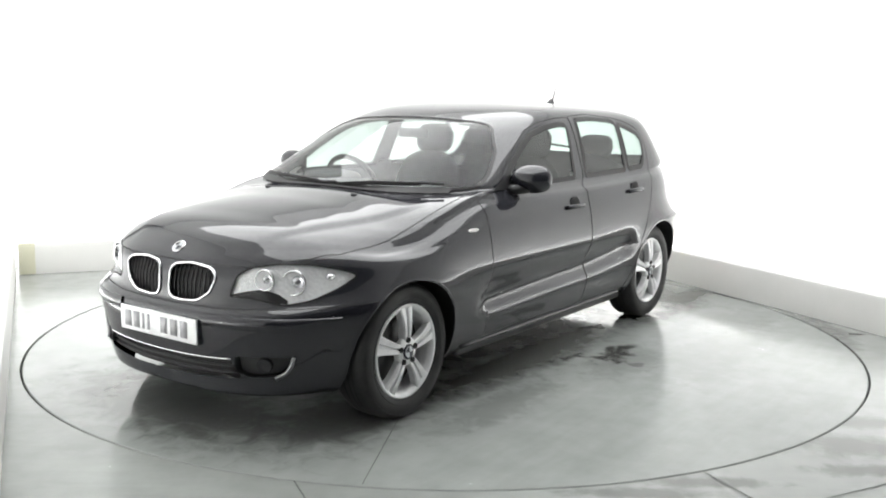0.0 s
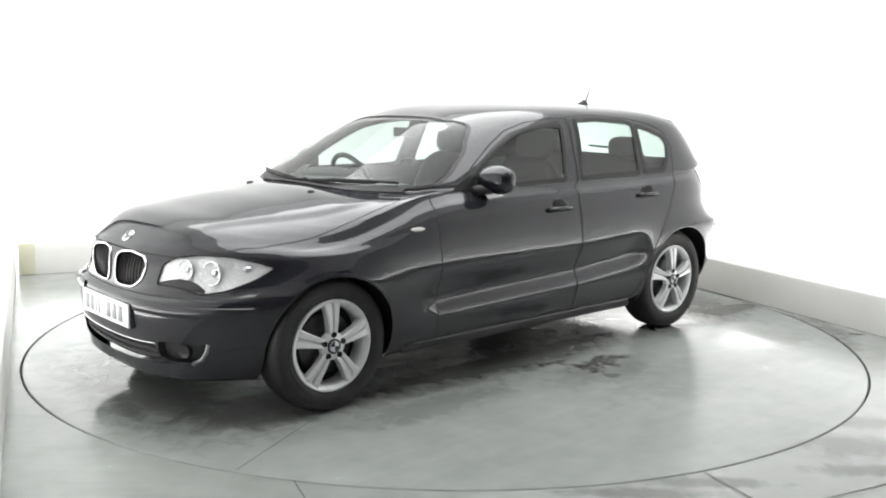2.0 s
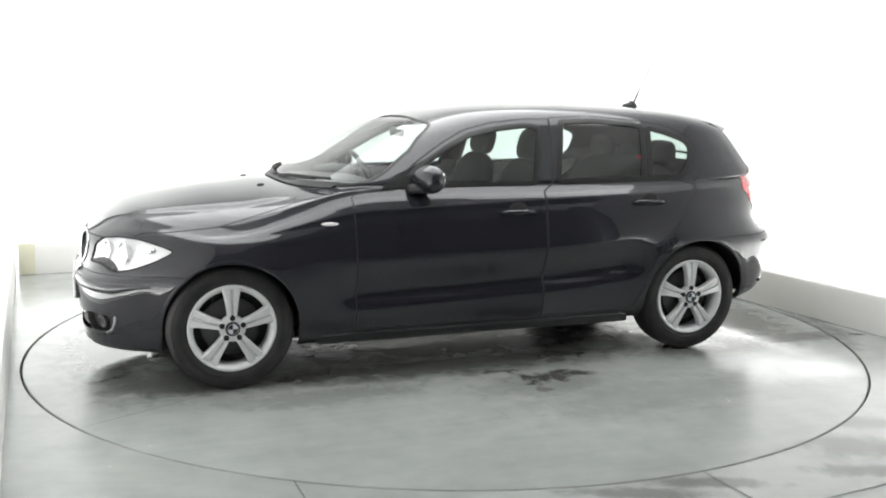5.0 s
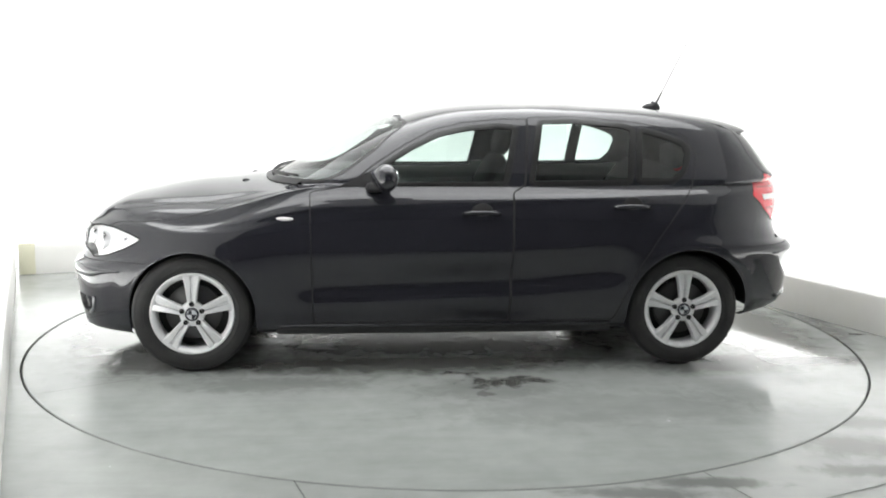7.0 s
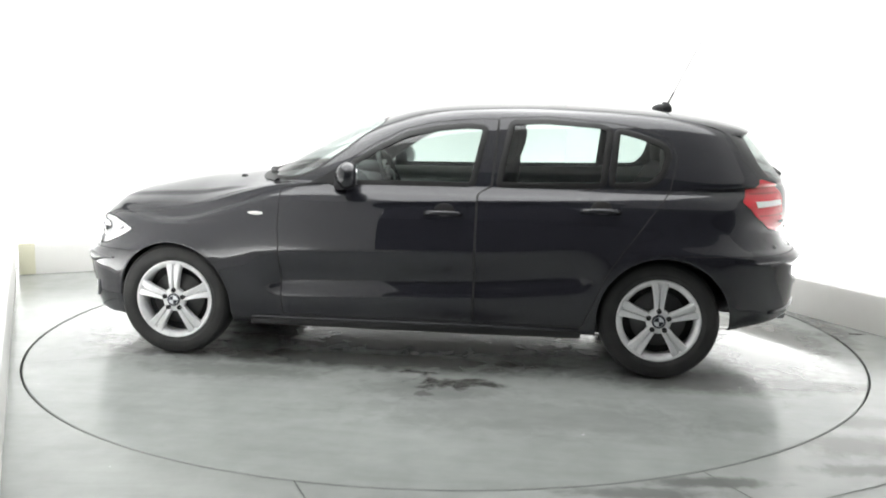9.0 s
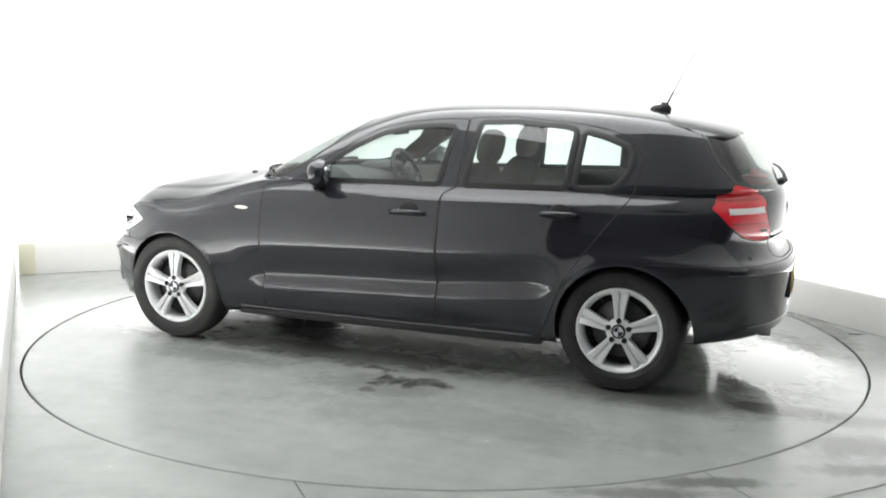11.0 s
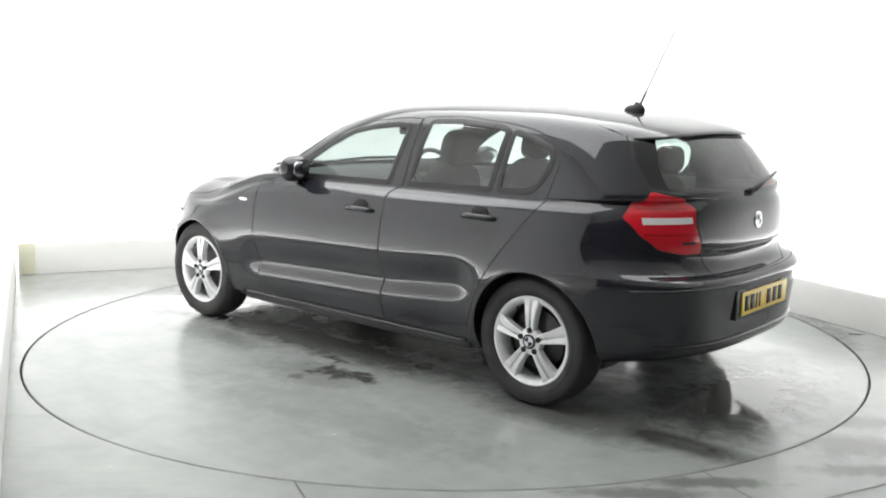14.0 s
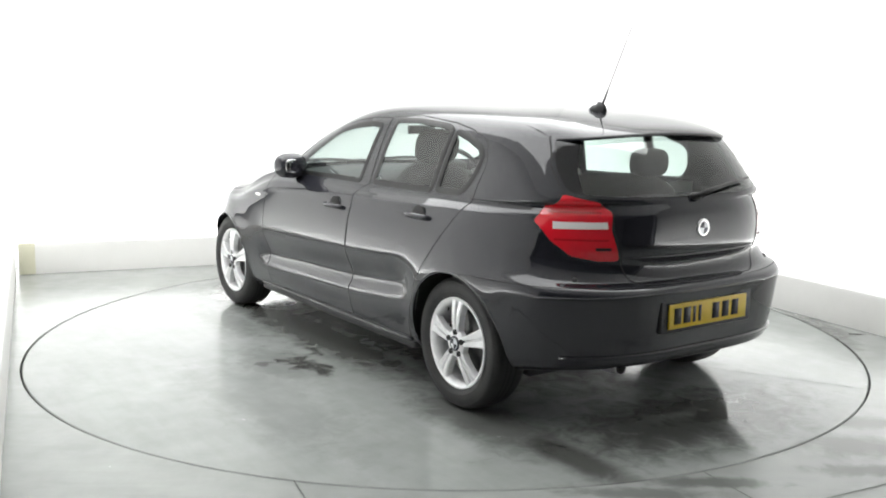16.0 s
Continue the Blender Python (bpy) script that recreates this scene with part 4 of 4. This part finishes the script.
tube(bm, [p + n * 0.002 for p, n in pts], 0.010)
part("bumper_lip", bm, M_PAINT, bumper_r)


def number_plate(x_off, probe, z, mat, face, parent, label):
    bm = bmesh.new()
    p, n = probe(0.0, z)
    d = 1 if face > 0 else -1
    x = p.x + d * x_off
    box(bm, x - 0.004, x + 0.004, -0.26, 0.26, z - 0.0555, z + 0.0555, 0.003)
    pl = part("number_plate", bm, mat, parent, label)
    for y in (-0.205, -0.145, -0.098, -0.062, 0.045, 0.112, 0.178):
        wd = 0.009 if y in (-0.098, -0.062) else 0.023
        bm = bmesh.new()
        box(bm, x + d * 0.003, x + d * 0.0055, -d * -y - wd, -d * -y + wd, z - 0.036, z + 0.036)
        part("plate_bar", bm, M_BAR_F if face > 0 else M_BAR, pl)
    return pl


pl_f = number_plate(0.008, on_front, 0.455, M_PLATE_W, 1, bumper_f, "white number plate with dark bars")
pl_r = number_plate(0.008, on_rear, 0.528, M_PLATE_Y, -1, bumper_r, "yellow number plate with dark bars")
bm = bmesh.new()
pf, _ = on_front(0, 0.455)
box(bm, pf.x - 0.05, pf.x + 0.003, -0.263, 0.263, 0.398, 0.512, 0.004)
part("plate_holder", bm, M_PAINT, bumper_f)
bm = bmesh.new()
pf, _ = on_rear(0, 0.528)
box(bm, pf.x - 0.003, pf.x + 0.05, -0.30, 0.30, 0.455, 0.598, 0.005)
part("plate_holder", bm, M_TRIM, bumper_r)


def badge(p, n, r, parent):
    turn = Matrix.Translation(p) @ n.to_track_quat("Y", "Z").to_matrix().to_4x4()
    bm = bmesh.new()
    lathe(bm, [(r, -0.004), (r, 0.004), (r * 0.9, 0.006), (r * 0.72, 0.005)], 32, turn)
    b = part("badge", bm, M_CHROME, parent, "round chrome badge, white and dark")
    bm = bmesh.new()
    lathe(bm, [(r * 0.74, 0.0045), (r * 0.3, 0.0065), (0.0005, 0.007)], 32, turn)
    part("badge_face", bm, M_BADGE, b)
    for q in (0, 2):
        bm = bmesh.new()
        vs = [bm.verts.new(turn @ Vector((0, 0.0078, 0)))] + [bm.verts.new(turn @ Vector((r * 0.66 * math.cos((q + k / 6) * math.pi / 2), 0.0066, r * 0.66 * math.sin((q + k / 6) * math.pi / 2)))) for k in range(7)]
        for k in range(1, 7):
            bm.faces.new((vs[0], vs[k + 1], vs[k]))
        part("badge_quarter", bm, M_BADGE_D, b)


p, n = on_front(0.0, 0.786)
badge(p, n, 0.034, bonnet)
p, n = on_rear(0.0, 0.900)
badge(p, n, 0.041, tailgate)

# bead in body paint on the tailgate crease, added where a reflection shows bright
bm = bmesh.new()
top = [on_rear(y, 0.786) for y in np.linspace(-0.42, 0.42, 24)]
tube(bm, [p + n * 0.002 for p, n in top], 0.006, sides=10)
part("crease_bead", bm, M_PAINT, tailgate)

# roof spoiler: a lip that runs out over the rear glass
bm = bmesh.new()
cols = []
for y in np.linspace(-0.57, 0.57, 40):
    u = abs(y) / 0.57
    z_low = 1.312 - 0.028 * u ** 2.2
    root, rn = on_rear(y, z_low)
    reach = 0.042 * (1 - smooth01(0.80, 1.0, u)) + 0.006
    back, bn = on_top(root.x + 0.16, y)
    mid, mn = on_top(root.x + 0.07, y)
    tip = Vector((root.x - reach, y, z_low - 0.012))
    cols.append([bm.verts.new(p) for p in (back + bn * 0.001, mid + mn * 0.005, mid.lerp(tip, 0.55) + Vector((0, 0, 0.010)), tip + Vector((0.010, 0, 0.012)), tip + Vector((0, 0, 0.005)), tip + Vector((0.004, 0, -0.003)), root - rn * 0.004)])
for a, b in zip(cols, cols[1:]):
    for i in range(6):
        bm.faces.new((a[i], a[i + 1], b[i + 1], b[i]))
bmesh.ops.recalc_face_normals(bm, faces=bm.faces)
part("roof_spoiler", bm, M_PAINT, tailgate, "glossy black roof spoiler over the rear glass")

# ---------- small outside parts ----------
for s in (1, -1):
    # side indicator
    bm = bmesh.new()
    p, n = on_side(0.835, 0.821, s)
    ball(bm, p - n * 0.001, 0.052, 0.0055, 0.0115, 1.8, 20, Matrix.Rotation(radians(-4), 4, "Y"))
    part("side_repeater", bm, M_CLEARLAMP, body, "small white side indicator")
    # door handles over black bulges that stand in for the cups' shade
    for key, x, z in (("f", -0.188, 0.852), ("r", -1.008, 0.885)):
        p, n = on_side(x, z, s)
        bm = bmesh.new()
        ball(bm, p - n * 0.004 + Vector((-0.005, 0, 0.006)), 0.058, 0.009, 0.050, 2.0, 24)
        h = part("handle_cup_shade", bm, M_GAP, doors[key, s], "black patch for the shade in the recess behind the handle")
        bm = bmesh.new()
        pts = []
        for i in range(9):
            u = -1 + 2 * i / 8
            q, m2 = on_side(x + 0.098 * u, z - 0.002, s)
            pts.append(q + m2 * (0.006 + 0.026 * (1 - abs(u) ** 3)))
        tube(bm, pts, 0.0125, sides=10)
        part("door_handle", bm, M_PAINT, doors[key, s])
    # door mirror
    bm = bmesh.new()
    ball(bm, (0.330, s * 0.866, 1.040), 0.060, 0.110, 0.074, 2.5, 40, Matrix.Rotation(radians(14 * s), 4, "Z"))
    for v in bm.verts:
        if v.co.x > 0.33:
            v.co.z = 1.045 + (v.co.z - 1.045) * (1 - 0.28 * min(1, (v.co.x - 0.33) / 0.06))
    mir = part("door_mirror", bm, M_PAINT, car, "glossy black door mirror")
    bm = bmesh.new()
    ball(bm, (0.2755, s * 0.872, 1.040), 0.006, 0.060, 0.042, 3.0, 28, Matrix.Rotation(radians(14 * s), 4, "Z"))
    part("mirror_glass", bm, M_CHROME, mir, "mirror glass")
    bm = bmesh.new()
    a, _ = on_side(0.40, 0.985, s)
    tube(bm, [a + Vector((0, -0.02 * s, -0.01)), a + Vector((-0.01, 0.03 * s, 0.0)), Vector((0.345, s * 0.850, 0.990)), Vector((0.335, s * 0.87, 1.02))], 0.030, sides=12, taper=0.024)
    part("mirror_foot", bm, M_TRIM, mir)
    bm = bmesh.new()
    tri = [on_side(x, z, s) for x, z in ((0.56, 0.985), (0.38, 0.985), (0.41, 1.055))]
    vs = [bm.verts.new(p + n * 0.006) for p, n in tri]
    bm.faces.new(vs)
    part("mirror_corner", bm, M_TRIM, mir)
    # rear sill bright line and body crease
    bm = bmesh.new()
    pts = [on_side(x, 0.242, s) for x in np.linspace(0.88, -0.92, 30)]
    tube(bm, [p + n * 0.002 for p, n in pts], 0.010, sides=8)
    part("sill_trim", bm, M_PAINT, body, "glossy black sill strip")
    # rear parking sensor and bumper marks
    for y, z in ((0.64, 0.70),):
        p, n = on_rear(s * y, z)
        bm = bmesh.new()
        lathe(bm, [(0.012, 0.0), (0.012, 0.003), (0.001, 0.004)], 16, Matrix.Translation(p) @ n.to_track_quat("Y", "Z").to_matrix().to_4x4())
        part("parking_sensor", bm, M_TRIM, bumper_r)

# aerial
bm = bmesh.new()
p, n = on_top(-1.36, 0.0)
ball(bm, p + Vector((0, 0, 0.004)), 0.060, 0.024, 0.032, 2.0, 24)
for v in bm.verts:
    if v.co.x < p.x:
        v.co.z += 0.012 * max(0.0, (v.co.z - p.z) / 0.03)
aer = part("aerial_base", bm, M_TRIM, car, "black aerial foot on the roof")
bm = bmesh.new()
tube(bm, [(-1.385, 0, p.z + 0.02), (-1.425, 0, p.z + 0.105)], 0.0062, sides=10, taper=0.0045)
tube(bm, [(-1.425, 0, p.z + 0.105), (-1.50, 0, 1.66), (-1.568, 0, 1.800)], 0.0026, sides=6, taper=0.0018)
part("aerial_rod", bm, M_TRIM, aer, "thin leaning aerial rod")

# windscreen wipers
for y0, y1 in ((0.62, 0.02), (0.05, -0.58)):
    bm = bmesh.new()
    line = []
    for i in range(19):
        y = y0 + (y1 - y0) * i / 18
        x = 0.945 - 0.20 * (abs(y) / 0.66) ** 2.6 - 0.012 * math.sin(math.pi * i / 18)
        q, n = on_top(x, y)
        line.append(q + n * 0.018)
    tube(bm, line, 0.0075, sides=8, taper=0.005)
    wp = part("wiper", bm, M_TRIM, car, "black windscreen wiper")
    bm = bmesh.new()
    tube(bm, [l - Vector((0, 0, 0.010)) for l in line[3:]], 0.006, sides=6)
    part("wiper_blade", bm, M_SEAL, wp)
bm = bmesh.new()
row = []
for y in np.linspace(-0.66, 0.66, 40):
    x = 0.955 - 0.20 * (abs(y) / 0.66) ** 2.6
    q, n = on_top(x, y)
    row.append((q + n * 0.006, on_top(x + 0.036, y)[0] + Vector((0, 0, 0.006))))
vs = [(bm.verts.new(a), bm.verts.new(b)) for a, b in row]
for a, b in zip(vs, vs[1:]):
    bm.faces.new((a[0], a[1], b[1], b[0]))
part("scuttle", bm, M_TRIM, car, "black scuttle panel under the windscreen")
for y in (0.30, -0.30):
    bm = bmesh.new()
    q, n = on_top(1.09, y)
    ball(bm, q, 0.022, 0.016, 0.009, 2.0, 16)
    part("washer_jet", bm, M_TRIM, bonnet)
# rear wiper
bm = bmesh.new()
q0, n0 = on_rear(0.02, 1.035)
line = [on_rear(y, z) for y, z in ((0.03, 1.03), (-0.12, 1.055), (-0.28, 1.075), (-0.42, 1.085))]
tube(bm, [p + n * 0.025 for p, n in line], 0.012, sides=8, taper=0.007)
rw = part("rear_wiper", bm, M_TRIM, tailgate, "black rear wiper")
bm = bmesh.new()
ball(bm, q0 + n0 * 0.006, 0.022, 0.032, 0.020, 2.2, 20)
part("wiper_hub", bm, M_TRIM, rw)
# exhaust
bm = bmesh.new()
lathe(bm, [(0.030, -0.10), (0.036, 0.0), (0.036, 0.115), (0.0335, 0.118), (0.031, 0.115), (0.030, 0.02), (0.001, 0.0)], 28, Matrix.Translation((-1.915, 0.46, 0.314)) @ Matrix.Rotation(radians(96), 4, "Z"))
part("exhaust", bm, M_STEEL, car, "dull steel exhaust tailpipe")
bm = bmesh.new()
ball(bm, (-1.76, 0.25, 0.36), 0.16, 0.34, 0.06, 3.0, 24)
part("silencer", bm, M_STEEL, car)

# ---------- cabin ----------
bm = bmesh.new()
box(bm, -1.55, 1.0, -0.70, 0.70, 0.27, 0.34, 0.02)
part("cabin_floor", bm, M_DASH, car)
bm = bmesh.new()
ball(bm, (0.68, 0, 0.86), 0.34, 0.70, 0.135, 3.2, 40)
dash = part("dashboard", bm, M_DASH, car, "dark dashboard")
bm = bmesh.new()
ball(bm, (0.52, -0.37, 0.985), 0.13, 0.18, 0.05, 2.6, 24)
part("instrument_hood", bm, M_DASH, dash)
bm = bmesh.new()
turn = Matrix.Translation((0.33, -0.37, 0.93)) @ Matrix.Rotation(radians(24), 4, "Y") @ Matrix.Rotation(radians(90), 4, "Z")
lathe(bm, [(0.188 + 0.016 * math.cos(a), 0.016 * math.sin(a)) for a in np.linspace(0, 2 * math.pi, 11)], 40, turn)
sw = part("steering_wheel", bm, M_TRIM, car, "dark three-spoke steering wheel")
bm = bmesh.new()
ball(bm, (0, 0, 0), 0.075, 0.03, 0.07, 2.5, 20, turn.to_3x3().to_4x4())
for v in bm.verts:
    v.co += turn.translation
for a in (0, 180, 270):
    d = Vector((math.cos(radians(a)), 0, math.sin(radians(a))))
    tube(bm, [turn @ (d * 0.05), turn @ (d * 0.19)], 0.014, sides=8)
part("steering_hub", bm, M_TRIM, sw)


def seat(y, x=-0.10, width=0.25):
    bm = bmesh.new()
    ball(bm, (x + 0.12, y, 0.56), 0.29, width, 0.085, 3.0, 32)
    s = part("seat", bm, M_FABRIC, car, "dark fabric seat with headrest")
    bm = bmesh.new()
    ball(bm, (0, 0, 0), 0.085, width * 0.98, 0.315, 3.0, 32, Matrix.Rotation(radians(-19), 4, "Y"))
    for v in bm.verts:
        v.co += Vector((x - 0.27, y, 0.80))
    part("backrest", bm, M_FABRIC, s)
    bm = bmesh.new()
    ball(bm, (0, 0, 0), 0.055, 0.135, 0.098, 3.0, 28, Matrix.Rotation(radians(-14), 4, "Y"))
    for v in bm.verts:
        v.co += Vector((x - 0.39, y, 1.185))
    part("headrest", bm, M_FABRIC, s)
    for d in (-0.06, 0.06):
        bm = bmesh.new()
        tube(bm, [(x - 0.35, y + d, 1.05), (x - 0.385, y + d, 1.18)], 0.006)
        part("headrest_post", bm, M_STEEL, s)


seat(0.37)
seat(-0.37)
bm = bmesh.new()
ball(bm, (-0.95, 0, 0.56), 0.28, 0.64, 0.09, 3.4, 40)
bench = part("rear_seat", bm, M_FABRIC, car, "dark fabric rear bench")
bm = bmesh.new()
ball(bm, (0, 0, 0), 0.085, 0.64, 0.30, 3.4, 40, Matrix.Rotation(radians(-22), 4, "Y"))
for v in bm.verts:
    v.co += Vector((-1.27, 0, 0.80))
part("bench_back", bm, M_FABRIC, bench)
for y in (-0.36, 0.36):
    bm = bmesh.new()
    ball(bm, (-1.385, y, 1.135), 0.05, 0.125, 0.075, 3.0, 28)
    part("headrest", bm, M_FABRIC, bench)
bm = bmesh.new()
box(bm, -1.80, -1.42, -0.58, 0.58, 0.955, 0.975, 0.008)
part("parcel_shelf", bm, M_FABRIC, car, "dark parcel shelf")
bm = bmesh.new()
box(bm, 0.30, 0.33, -0.10, 0.10, -0.026, 0.028, 0.012, Matrix.Translation((-0.09, 0, 1.248)))
part("rear_view_mirror", bm, M_TRIM, car, "black rear-view mirror")
inner, _ = extract([BODY], -0.02)
bmesh.ops.delete(inner, geom=[f for f in inner.faces if f.calc_center_median().z < 1.30], context="FACES")
part("headliner", inner, M_LINER, car, "grey roof lining")
# a tax disc and sticker on the screen
bm = bmesh.new()
row = [on_front(y, z) for y, z in ((0.36, 1.283), (0.43, 1.280), (0.43, 1.303), (0.36, 1.306))]
bm.faces.new([bm.verts.new(p - Vector((0.008, 0, 0.004))) for p, n in row])
part("sticker", bm, M_PLATE_W, car, "small white sticker inside the windscreen")

body_bm.free()

# ---------- turning ----------
TURNS = [(0.0, 234.42), (0.5, 232.37), (1.0, 229.17), (1.5, 225.65), (2.0, 222.05), (2.5, 218.48), (3.0, 214.96), (3.5, 211.43), (4.0, 207.84), (5.0, 200.67), (6.0, 193.47),
         (6.5, 189.86), (7.0, 186.36), (7.5, 182.97), (8.0, 179.52), (8.5, 175.95), (9.0, 172.32), (9.7, 167.55), (10.6, 161.75), (11.5, 155.93), (12.0, 152.53), (12.5, 149.12),
         (13.0, 145.75), (13.5, 142.48), (14.0, 139.17), (14.5, 135.73), (15.0, 132.22), (15.5, 128.74), (16.0, 125.26)]


def motions():
    """The platform and the car on it turn together about the platform's centre."""
    table_rows, car_rows = [], []
    for t, a in TURNS:
        turn = pose(0, 0, 0, 0, 0, a)
        table_rows.append((t, turn))
        car_rows.append((t, turn @ pose(0.0968, -0.0185, 0.0)))
    walk(turntable, table_rows)
    walk(car, car_rows)


motions()
